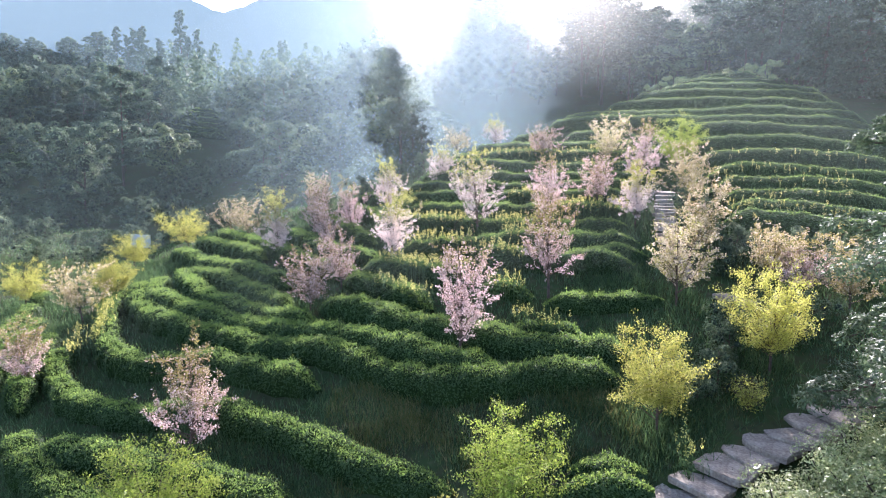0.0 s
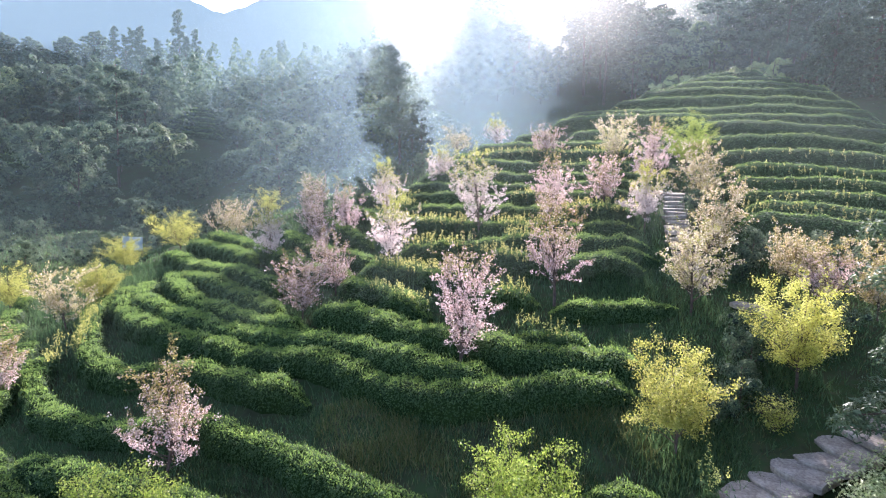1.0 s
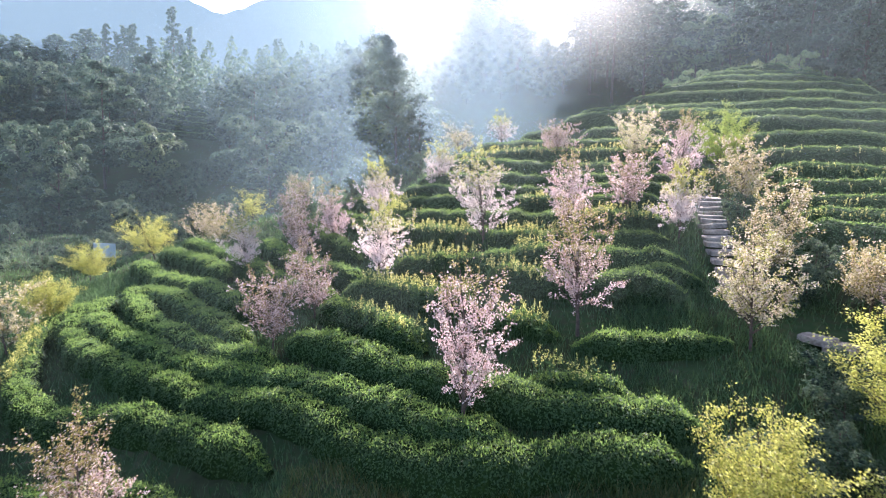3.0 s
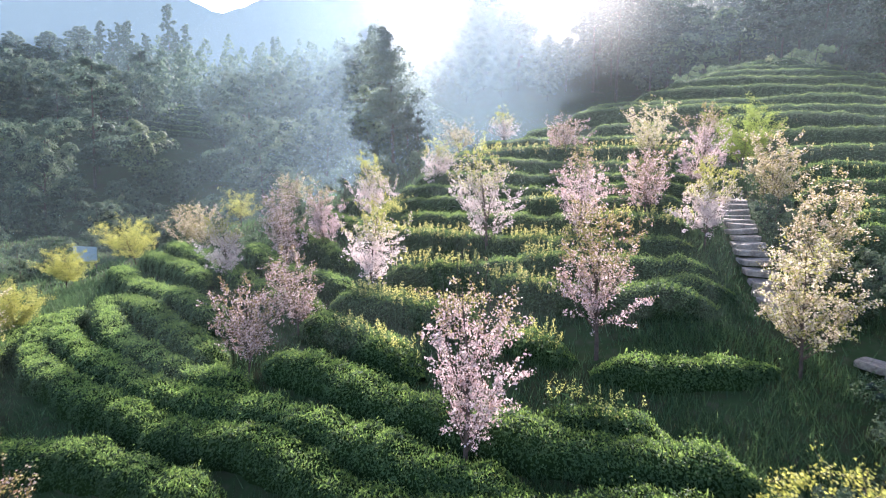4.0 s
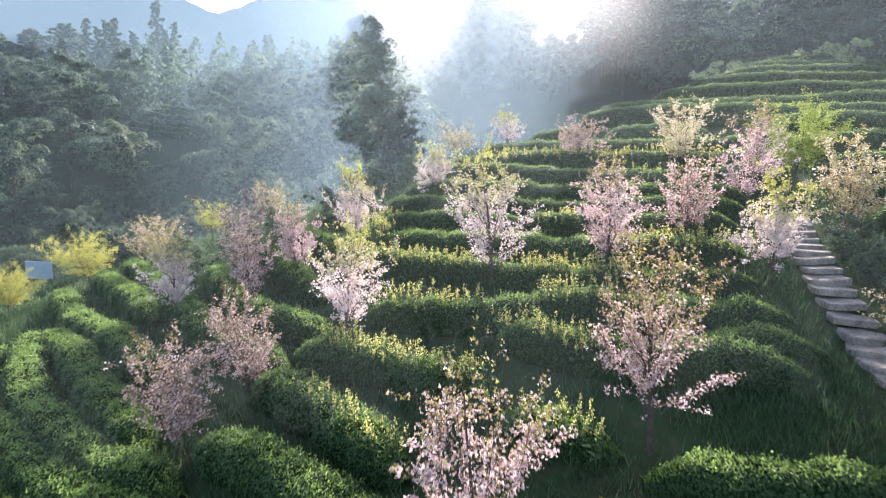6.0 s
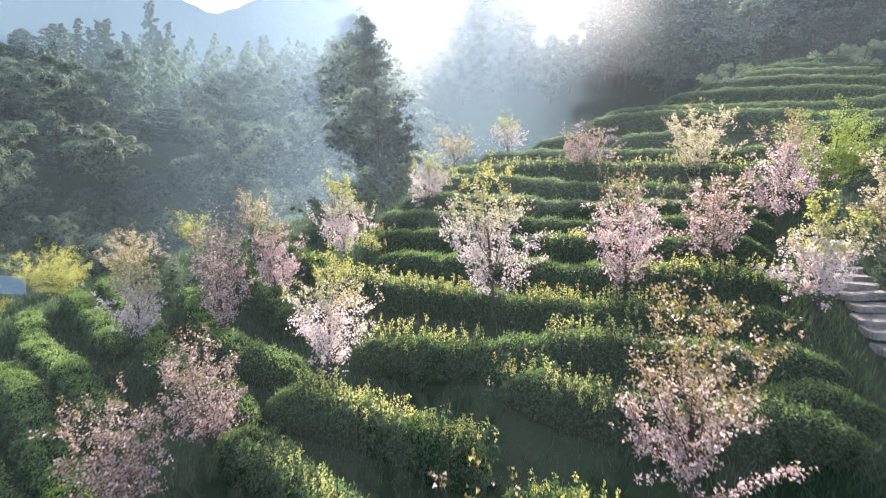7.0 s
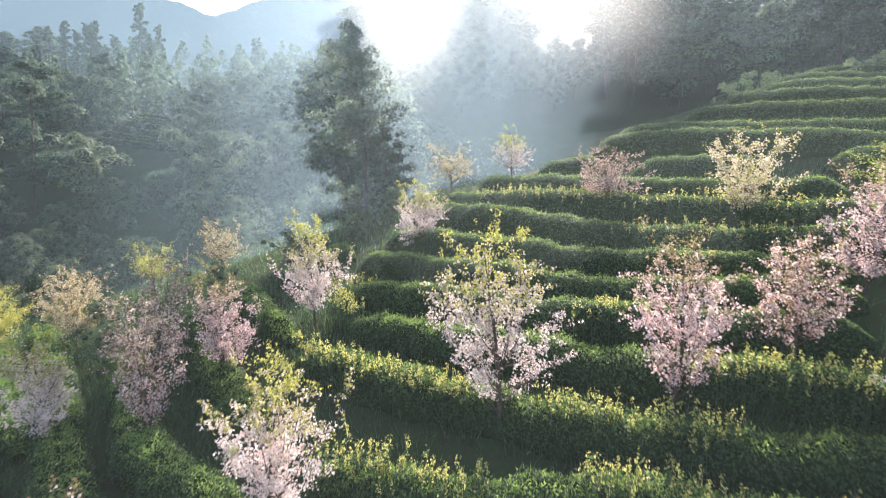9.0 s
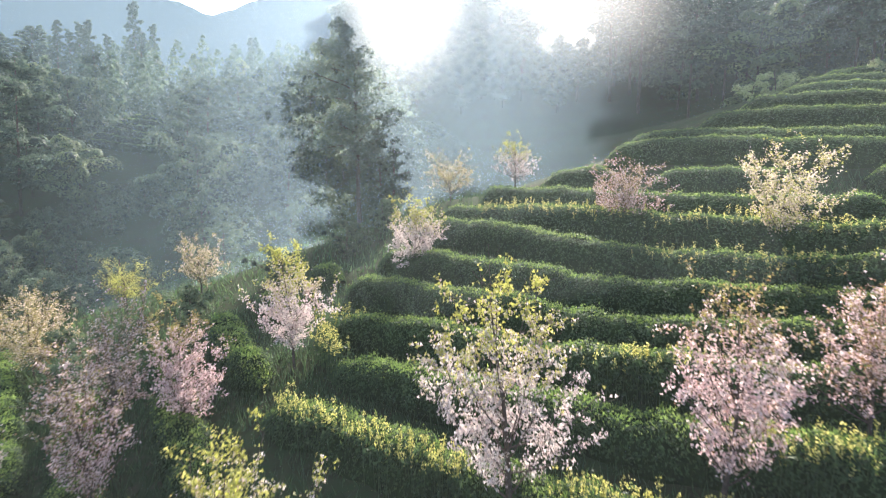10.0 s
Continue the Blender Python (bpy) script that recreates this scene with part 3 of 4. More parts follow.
TREES = (
    ("pink", 0.5, 17.8, 4.2, 1.8), ("white", -2.2, 26.8, 3.4, 1.8), ("pinkb", -5.0, 23.1, 2.5, 1.8), ("pinkb", -4.1, 24.9, 2.6, 1.8),
    ("pinkl", 3.6, 21.1, 4.1, 1.85), ("pink", 4.5, 28.0, 3.4, 1.7), ("leafy", 7.4, 19.6, 3.2, 1.9), ("cream", 10.6, 27.6, 3.2, 2.1),
    ("cream", 8.8, 22.5, 3.6, 1.9), ("white", 7.9, 25.9, 2.8, 1.7), ("pink", 9.4, 30.5, 3.6, 1.8), ("green", 11.8, 32.3, 3.1, 2.1),
    ("pinkb", 7.0, 28.7, 2.7, 1.8), ("leafy", 9.0, 35.5, 3.0, 2.3), ("pinkb", 6.1, 38.5, 2.4, 1.8), ("white", 1.55, 28.2, 4.3, 2.2),
    ("white", -0.2, 38.9, 2.7, 1.5), ("cream", 1.1, 48.2, 2.3, 2.4), ("white", 3.9, 47.6, 2.4, 1.8),
    ("white", -2.9, 34.4, 3.2, 1.6), ("pink", -4.7, 32.4, 3.0, 1.5), ("pinkb", -6.8, 33.4, 3.8, 1.8), ("pinkb", -5.6, 30.3, 3.5, 1.5),
    ("white", -8.1, 30.6, 3.2, 1.6), ("cream", -14.3, 42.6, 2.7, 2.4), ("yellow", -16.9, 41.7, 2.9, 3.3), ("pinkl", -6.7, 15.5, 3.6, 1.9),
    ("pinkl", -14.6, 21.3, 2.9, 1.6), ("yellow", -23.2, 34.3, 2.8, 2.5), ("cream", -16.5, 28.1, 3.1, 2.6), ("yellow", -16.1, 30.3, 2.5, 1.9),
    ("yellow", -19.8, 39.9, 2.3, 2.5), ("green", -6.2, 12.6, 2.8, 2.5), ("green", 1.4, 11.9, 2.8, 2.3), ("yellow", 4.95, 13.9, 2.8, 1.7),
    ("yellow", 8.4, 15.6, 3.0, 1.75), ("cream", 11.0, 20.8, 2.1, 1.9), ("pink", 11.4, 19.5, 2.0, 1.6), ("cream", 12.3, 18.6, 2.6, 1.7),
    ("cream", -8.8, 44.4, 2.6, 2.2), ("yellow", -11.9, 44.6, 2.4, 2.2), ("cream", -12.1, 38.9, 2.6, 2.2), 
    ("yellow", 7.3, 14.4, 0.9, 0.6), ("white", 0.4, 11.2, 1.6, 1.2),
)
for k, (kind, x, y, h, w) in enumerate(TREES):
    name, label, parts = BLOOM[kind]
    t = small_tree(name, h, w, 100 + k, label, parts, n=int(((17000 if kind in ("yellow", "green") else 8500) if y < 42 else 4500) * min(1.0, h * w / 4.5)), loose=0.06 if kind in ("yellow", "green") else 0.04, low=0.3 if kind in ("yellow", "green") else 0.2, flat=0.6 if kind in ("yellow", "green") else 0.0)
    t.matrix_basis = pose(x, y, float(land(x, y)), 0, 0, 0)


def forest_tree(h, w, seed, label, n=2600, bare=0.25, size=0.2, mat=None, kind="pine_tree", rise=0.3, pads=3, flat=0.4, taper=1.3, rings=2.2, puff=1.0, long=1.8, core=0.74, loose=0.35, sway=0.02):
    """A tall tree of the woods: straight trunk, uneven boughs, and needles or leaves in flattened pads on them. Dark
    lumps added in each pad imitate the shade within.
    """
    rng = np.random.default_rng(seed)
    trunk = bough(rng, (0, 0, -0.4), (0, 0, 1), h, 0.3, 10, sway)
    lines, pads_at = [(trunk, 0.009 * h + 0.03, 0.03)], []
    levels = int(h * rings)
    for k in range(levels):
        u = bare + (0.99 - bare) * (k / levels)
        q = (u - bare) / (1 - bare)
        reach = w * 0.5 * (1 - q ** taper) * (0.55 + 0.45 * min(1, q * 5)) * rng.uniform(0.55, 1.25) + 0.3
        a = 2.4 * k + rng.uniform(-0.6, 0.6)
        b = bough(rng, along(trunk, u), (math.sin(a), math.cos(a), rise + rng.uniform(-0.2, 0.2)), reach, -0.1, 5, 0.1)
        lines.append((b, 0.02 + 0.006 * reach, 0.012))
        for m in range(pads):
            pads_at.append((along(b, (m + 1) / pads) + rng.normal(size=3) * 0.12, puff * (0.18 + 0.13 * reach * rng.uniform(0.7, 1.3))))
    per = max(n // len(pads_at), 4)
    pts, nor, cv, cf = [], [], [], []
    squash = np.array([1.15, 1.15, flat * 1.6])
    ring = [(math.cos(i * math.pi / 3), math.sin(i * math.pi / 3)) for i in range(6)]
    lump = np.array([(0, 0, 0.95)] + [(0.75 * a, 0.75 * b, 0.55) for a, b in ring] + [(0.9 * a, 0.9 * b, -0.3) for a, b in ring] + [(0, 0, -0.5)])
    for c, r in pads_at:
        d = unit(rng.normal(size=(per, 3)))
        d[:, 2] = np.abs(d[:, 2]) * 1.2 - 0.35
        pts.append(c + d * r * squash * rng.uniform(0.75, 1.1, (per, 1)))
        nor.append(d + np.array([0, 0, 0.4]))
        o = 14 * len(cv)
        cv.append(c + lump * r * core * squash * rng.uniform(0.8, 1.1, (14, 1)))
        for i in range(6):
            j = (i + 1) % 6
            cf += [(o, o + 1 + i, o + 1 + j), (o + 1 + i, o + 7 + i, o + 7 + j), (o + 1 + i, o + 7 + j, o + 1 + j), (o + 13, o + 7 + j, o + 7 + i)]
    pts, nor = np.concatenate(pts), np.concatenate(nor)
    thing = tagged(new(kind), label, "tree", "forest trees")
    V, Fc = tubes(lines, 5)
    mesh_object("trunk", V, Fc, BARK, thing, "", True)
    quad_mesh("crown", leaves(rng, pts, size, unit(nor), loose, long), mat or NEEDLE, thing)
    # solid dark lumps in place of the crown's inner shade
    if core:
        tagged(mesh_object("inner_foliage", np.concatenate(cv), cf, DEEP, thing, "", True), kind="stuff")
    return thing


FOREST = [
    forest_tree(12, 7.6, 1, "broad grey-green pine with layered pads of needles", n=11000, bare=0.2, taper=3.0, size=0.15, puff=1.6, flat=0.42, pads=3, rings=1.3, core=0.6, loose=0.6),
    forest_tree(13, 5.6, 2, "tall dark green fir with a pointed top", n=12000, bare=0.06, size=0.15, rise=-0.3, taper=0.95, rings=5.0, puff=0.7, flat=0.75, core=0.6, loose=0.5),
    forest_tree(10, 7.8, 3, "broad round grey-green woodland tree", n=11000, bare=0.12, size=0.15, puff=1.5, pads=3, rings=1.5, core=0.6, loose=0.6, mat=WOODLEAF, kind="woodland_tree", rise=0.6, flat=0.65, taper=4.0),
    forest_tree(14, 5.0, 4, "tall bare-stemmed pine with a high thin crown", n=4200, bare=0.5, taper=2.6, size=0.18, puff=1.3),
    forest_tree(3.2, 3.6, 5, "dark green shrub at the edge of the woods", n=3200, bare=0.05, mat=WOODLEAF, kind="shrub", rise=0.7, flat=0.8, taper=2.5, size=0.085, core=0.35, loose=0.7, puff=1.25),
    forest_tree(2.2, 2.6, 6, "pale yellow-green shrub on the hilltop", n=1800, bare=0.1, mat=PALELEAF, kind="shrub", rise=0.7, flat=0.8, taper=2.5, size=0.1, core=0),
    forest_tree(9, 7.4, 7, "light yellow-green woodland tree on the slope", n=9000, bare=0.15, size=0.16, puff=1.4, pads=3, rings=1.6, mat=FRESHWOOD, kind="woodland_tree", rise=0.6, flat=0.65, taper=3.6),
]
spots = []
prng = np.random.default_rng(5)


def stand(which, x, y, s=1.0, turn=None):
    turn = prng.uniform(0, 360) if turn is None else turn
    t = copy_thing(FOREST[which], pose(x, y, float(land(x, y)) - 0.1, 0, 0, turn))
    t.scale = (s * prng.uniform(0.92, 1.1), s * prng.uniform(0.92, 1.1), s)
    spots.append((x, y))
    return t


# trees that can be told apart
big = forest_tree(11.2, 4.3, 9, "tall dense dark green pine at the end of the tea rows", n=20000, bare=0.34, taper=3.0, size=0.10, pads=6, flat=0.6, rings=7.0, puff=0.9, rise=0.2, core=0, loose=0.8, mat=PINELEAF)
big.matrix_basis = pose(-3.3, 50.5, float(land(-3.3, 50.5)) - 0.3, 0, 0, 40)
spots.append((-3.8, 50.5))
slim = forest_tree(6.2, 2.0, 12, "slim dark green tree beside the tall pine", n=7000, bare=0.3, taper=2.4, size=0.09, pads=3, flat=0.7, rings=5.0, puff=0.8, rise=0.3, core=0.5)
slim.matrix_basis = pose(-1.7, 51.6, float(land(-1.7, 51.6)) - 0.2)
for x, y, k in ((-0.9, 52.6, 0.8), (-2.4, 53.0, 0.9)):
    t = copy_thing(slim, pose(x, y, float(land(x, y)) - 0.2, 0, 0, 70 * y))
    t.scale = (k, k, k)
    spots.append((x, y))
for which, x, y, s in ((0, -44, 87.5, 1.42), (2, -40.6, 71.4, 1.15), (2, -55.5, 88, 0.85), (6, -35.5, 84, 0.95), (2, -47.5, 66, 0.72), (2, -16.5, 66, 1.0), (0, -21, 74, 1.0),
                       (2, -11.5, 70, 0.85), (0, -27, 96, 1.1), (2, -31, 64, 0.45), (2, -12, 58, 0.4), (2, -25, 60, 0.4), (0, -58, 104, 1.0), (0, -50, 101, 0.9), (2, -66, 98, 0.8),
                       (2, 7.5, 90, 0.8), (2, 13, 88, 0.75), (0, 16, 92, 0.9), (2, 3, 90, 0.7),
                       (5, 21.0, 59.0, 0.75), (5, 19.2, 58.4, 0.7), (5, 24.6, 53.6, 0.85), (5, 26.6, 54.0, 0.95), (6, 25.0, 69.5, 1.05)):
    stand(which, x, y, s)
for x, y, s in ((-62.5, 157, 1.62), (-66, 144, 1.32), (-64, 147, 1.2), (-70, 145, 1.22), (-74, 148, 1.3), (-68.5, 150, 1.35), (-60, 152, 1.2), (-58, 156, 1.25), (-72, 152, 1.3), (-77, 150, 1.2), (-40, 164, 1.0), (-18, 166, 1.15)):
    stand(1, x, y, s)
for k in range(16):                                   # pines with bare stems on the far shoulder
    stand(3, -72 - 34 * (k + prng.uniform(0, 0.7)) / 16, prng.uniform(132, 142), prng.uniform(0.95, 1.2))
# woods beyond the garden
for x, y, k in ((20, 70, 0.8), (23.5, 72, 0.85), (29, 71, 1.0), (31.5, 68, 1.05), (34, 70, 1.1), (36.5, 67, 1.15), (39, 72, 1.2), (26.2, 74, 0.85)):
    stand(3, x, y, k)                                 # tall bare-stemmed trees behind the hilltop
for side, most in ((-1, 70), (1, 105)):
    tries = made = 0
    while made < most and tries < 9000:
        tries += 1
        x, y = (prng.uniform(-95, 8), prng.uniform(66, 130)) if side < 0 else (prng.uniform(8, 85), prng.uniform(84, 126))
        if abs(x) > 0.62 * y + 16 or (-8 < x < 19 and y < 88) or -0.43 < x / y < -0.32:
            continue
        if any((x - a) ** 2 + (y - b) ** 2 < (6.2 if x < 8 else 3.4) ** 2 for a, b in spots):
            continue
        low = -10 < x < 19 and y < 100
        s = prng.uniform(0.62, 0.9) if low else prng.uniform(0.95, 1.35)
        if x < 8 and not low:
            s = (0.3 + 0.75 * float(smooth(66, 118, y))) * prng.uniform(0.8, 1.2)
        stand(int(prng.choice([1, 3, 3, 0, 2, 6] if x > 8 else [0, 0, 2, 2, 6, 2])), x, y, s)
        made += 1
for x, y in ((33, 44), (36, 50), (31, 53), (40, 46), (34, 57), (38, 40), (31, 61), (30.5, 47.5), (33, 38)):
    stand(int(prng.choice([0, 1])), x, y, 1.0)
for k in range(120):
    x = prng.uniform(-66, 4)
    y = prng.uniform(53, 92)
    if abs(x) < 0.68 * y + 6 and not (x > -25 and y < 48):
        stand(4, x, y, prng.uniform(0.5, 1.1))
for k in range(34):                                   # low growth on the slope below the garden
    stand(4, prng.uniform(-50, -23), prng.uniform(41, 56), prng.uniform(0.35, 0.7))
near_fir = forest_tree(9.6, 5.4, 21, "tall drooping fir with grey-green sprays beside the steps", n=44000, bare=0.08, size=0.042, long=3.2, mat=FIRTIP, kind="fir_tree", rise=-0.3, pads=9, flat=0.9, taper=2.2, rings=5.5, puff=0.55, core=0, loose=0.6)
near_fir.matrix_basis = pose(9.75, 12.4, float(land(9.75, 12.4)), 0, 0, 0)
for k, (x, y, h, w) in enumerate(((6.6, 10.6, 1.2, 1.7), (7.6, 11.2, 1.3, 1.8), (8.6, 11.9, 1.3, 1.7), (8.0, 10.2, 1.5, 1.8))):
    b = forest_tree(h, w * 1.2, 31 + k, "silvery green leafy shrub beside the stone steps", n=10000, bare=0.02, size=0.034, mat=SILVER, kind="shrub", rise=0.9, pads=4, flat=0.8, taper=3.0, rings=14, core=0, loose=0.6)
    b.matrix_basis = pose(x, y, float(land(x, y)), 0, 0, 0)
for x, y, z in ((7.0, 15.4, 0.4), (6.3, 14.9, 0.32), (7.7, 16.4, 0.42), (9.2, 16.8, 0.45), (10.2, 17.6, 0.45), (8.2, 17.6, 0.4), (10.4, 26.7, 0.42), (10.1, 25.3, 0.36), (9.9, 23.9, 0.36), (9.8, 21.6, 0.4),
                (10.7, 22.8, 0.4), (5.9, 15.9, 0.3), (12.4, 21.8, 0.45), (13.6, 20.6, 0.5), (14.6, 19.2, 0.5), (-9.6, 36.4, 0.45), (-11.0, 38.6, 0.5), (-7.4, 39.6, 0.5), (-5.4, 42.4, 0.5), (-3.0, 44.0, 0.5), (-1.4, 46.2, 0.5)):
    tagged(stand(4, x, y, z), "low dark green bush beside the tea rows")
for t in FOREST:
    for o in (*t.children_recursive, t):
        bpy.data.objects.remove(o)

# the far woods, too many to count
frng = np.random.default_rng(12)
cl, nl = [], []
for k in range(520):
    x, y = frng.uniform(-130, 110), frng.uniform(108, 178)
    g, h = float(land(x, y)), frng.uniform(7, 13)
    d = unit(frng.normal(size=(180, 3)))
    z = frng.uniform(0.1, 1, 180)
    r = 2.3 * (1 - z ** 2.2) + 0.3
    cl.append(np.stack([x + d[:, 0] * r, y + d[:, 1] * r, g + z * h], -1))
    nl.append(d + np.array([0, 0, 0.5]))
woods = quad_mesh("far_woods", leaves(frng, np.concatenate(cl), 0.56, unit(np.concatenate(nl)), 0.7, 1.5), NEEDLE)
tagged(woods, "hazy blue-green pine woods on the far slope", "woods", kind="stuff")


# ---- undergrowth ----
LOWER_STEPS = [(4.5, 11.8), (5.2, 12.1), (6.3, 12.7), (7.6, 13.25), (8.9, 13.9), (10.2, 14.35), (12.0, 15.2)]
LANDING = [(9.6, 19.2), (9.0, 20.0)]
HILL_STEPS = [(8.3, 21.4), (8.6, 23.2), (9.0, 25.4), (9.4, 26.8), (10.0, 28.5), (10.5, 30.0)]


def trodden(x, y):
    """How far from the middle of the nearest flight of steps."""
    far = np.full(len(x), 99.0)
    for line in (LOWER_STEPS, LANDING, HILL_STEPS):
        p = np.array(line)
        for v in np.linspace(0, len(p) - 1, 40):
            far = np.minimum(far, np.hypot(x - np.interp(v, range(len(p)), p[:, 0]), y - np.interp(v, range(len(p)), p[:, 1])))
    return far


def carpet(name, count, x0, x1, y0, y1, tall, wide, mat, label, seed, keep=None):
    """Blades and weeds on the ground, too many to count."""
    r = np.random.default_rng(seed)
    x, y = r.uniform(x0, x1, count), r.uniform(y0, y1, count)
    ok = (np.abs(x) < 0.72 * y + 4) & (trodden(x, y) > 0.8 + 0.3 * r.normal(size=count))
    clump = wave(x, y, 0.7, 3.0) + wave(x, y, 2.1, 1.0) + r.normal(size=count) * 0.8
    ok &= clump > (keep if keep is not None else -0.5)
    x, y = x[ok], y[ok]
    n = len(x)
    base = np.stack([x, y, land(x, y) - 0.03], -1)
    a = r.uniform(0, 6.28, n)
    h = tall * r.uniform(0.4, 1.3, n)
    side = np.stack([np.cos(a), np.sin(a), 0 * a], -1) * (wide * r.uniform(0.6, 1.4, n))[:, None]
    lean = np.stack([r.normal(size=n) * 0.35, r.normal(size=n) * 0.35, np.ones(n)], -1) * h[:, None]
    q = np.stack([base - side * 0.6, base + side * 0.6, base + lean], 1)
    return tagged(quad_mesh(name, q, mat), label, "grass", kind="stuff")


carpet("grass", 210000, -26, 27, 8, 40, 0.3, 0.024, TURF, "dark green grass and weeds between the tea rows", 3)
carpet("grass", 26000, -8, 12, 9, 20, 0.15, 0.014, DRY, "dry straw-coloured grass on the bank", 4, 0.4)
carpet("grass", 16000, 4.6, 9.2, 15.5, 28, 0.34, 0.022, TURF, "dark green grass and weeds beside the stone steps", 9, -1.2)
carpet("grass", 14000, 1.5, 6.5, 11.3, 15.6, 0.26, 0.02, TURF, "dark green weeds under the young trees", 10, -1.2)
carpet("grass", 20000, -26, -14.6, 19, 36, 0.5, 0.03, TURF, "rank green grass under the outer trees", 11, -1.2)
carpet("grass", 24000, -12, 6, 11.5, 17.5, 0.26, 0.02, TURF, "dark green weeds on the foot of the tea bank", 12, -0.9)
carpet("grass", 14000, -2.5, 4.6, 13.4, 15.9, 0.34, 0.014, DRY, "dry straw-coloured grass on the steep bank", 13, -0.1)
carpet("grass", 9000, -3.2, -0.6, 14.4, 17.6, 0.3, 0.016, DRY, "dry straw-coloured grass between the tea rows", 8, 0.2)
carpet("grass", 30000, -60, 3, 38, 66, 0.3, 0.06, TURF, "rough green grass at the edge of the woods", 6, -2)


# ---- mustard in flower along the rows ----
def mustard_row(x0, y0, x1, y1, count, seed, tall=0.55, mat=None):
    """A strip of flowering mustard: thin stalks, a few leaves and a spike of flowers each."""
    r = np.random.default_rng(seed)
    u = r.uniform(0, 1, count)
    x, y = x0 + (x1 - x0) * u + r.normal(size=count) * 0.14, y0 + (y1 - y0) * u + r.normal(size=count) * 0.14
    z = land(x, y) + 0.42
    h = tall * r.uniform(0.6, 1.25, count)
    lean = r.normal(size=(count, 2)) * 0.08
    thing = tagged(new("mustard_strip"), "yellow flowering mustard growing along the tea row", "mustard", "mustard in flower", kind="stuff")
    V, Fc = tubes([(np.array([(a, b, c - 0.5), (a + l[0] * q, b + l[1] * q, c + q)]), 0.008, 0.004) for a, b, c, q, l in zip(x, y, z, h, lean)], 3)
    mesh_object("stalks", V, Fc, TURF, thing)
    top = np.stack([x + lean[:, 0] * h, y + lean[:, 1] * h, z + h], -1)
    fl = np.repeat(top, 20, 0)
    fl = fl + r.normal(size=fl.shape) * np.array([0.02, 0.02, 0.0]) - np.stack([0 * fl[:, 0], 0 * fl[:, 0], r.uniform(-0.02, 0.2, len(fl))], -1)
    quad_mesh("flowers", leaves(r, fl, 0.031, None, 1, 1.0), mat or MUSTARD, thing)
    lf = np.repeat(top, 7, 0)
    lf = lf + r.normal(size=lf.shape) * np.array([0.06, 0.06, 0.0]) - np.stack([0 * lf[:, 0], 0 * lf[:, 0], r.uniform(0.15, 0.6, len(lf))], -1)
    quad_mesh("foliage", leaves(r, lf, 0.055, None, 1, 2.2), TURF, thing)
    return thing


for k, (x0, y0, x1, y1, c) in enumerate((
    (-2.6, 31.6, -0.2, 29.6, 70), (-0.2, 29.6, 1.0, 28.6, 40), (2.2, 28.0, 4.8, 26.3, 75), (-1.7, 27.9, 1.2, 26.1, 70), (2.6, 25.8, 4.3, 25.0, 40),
    (4.6, 28.4, 8.0, 26.6, 80), (-2.6, 26.0, 0.9, 22.9, 110), (1.5, 25.0, 3.4, 23.4, 45), (4.0, 40.2, 6.2, 37.9, 40), (2.0, 42.8, 4.0, 40.2, 40),
    (6.4, 37.7, 11.0, 34.2, 60), (5.6, 35.6, 9.5, 33.0, 45), (-2.4, 34.6, -1.6, 33.2, 35), (3.4, 30.9, 5.0, 30.2, 30), (-14.9, 27.6, -13.4, 23.6, 45),
    (-15.0, 25.4, -13.8, 22.6, 30), (12.6, 28.6, 18.0, 27.9, 22), (12.8, 30.3, 19.0, 29.4, 22), (13.2, 32.6, 21.0, 31.6, 24), (12.4, 26.9, 17.4, 26.2, 18),
    (11.8, 25.9, 16.0, 24.5, 40), (5.4, 15.4, 6.0, 15.0, 12), (4.9, 12.6, 5.3, 12.2, 10), (-2.6, 23.6, -0.6, 21.2, 40), (1.4, 21.8, 2.8, 20.8, 22), (2.2, 19.1, 3.6, 18.1, 22),
)):
    mustard_row(x0, y0, x1, y1, int(c * 1.5), 300 + k)
for k, (x0, y0, x1, y1, c) in enumerate(((-14.9, 27.6, -13.4, 23.6, 110), (-15.6, 28.6, -14.6, 26.4, 50), (-2.4, 35.6, -1.7, 35.0, 30))):
    mustard_row(x0, y0, x1, y1, c, 400 + k, 0.5, LIME)


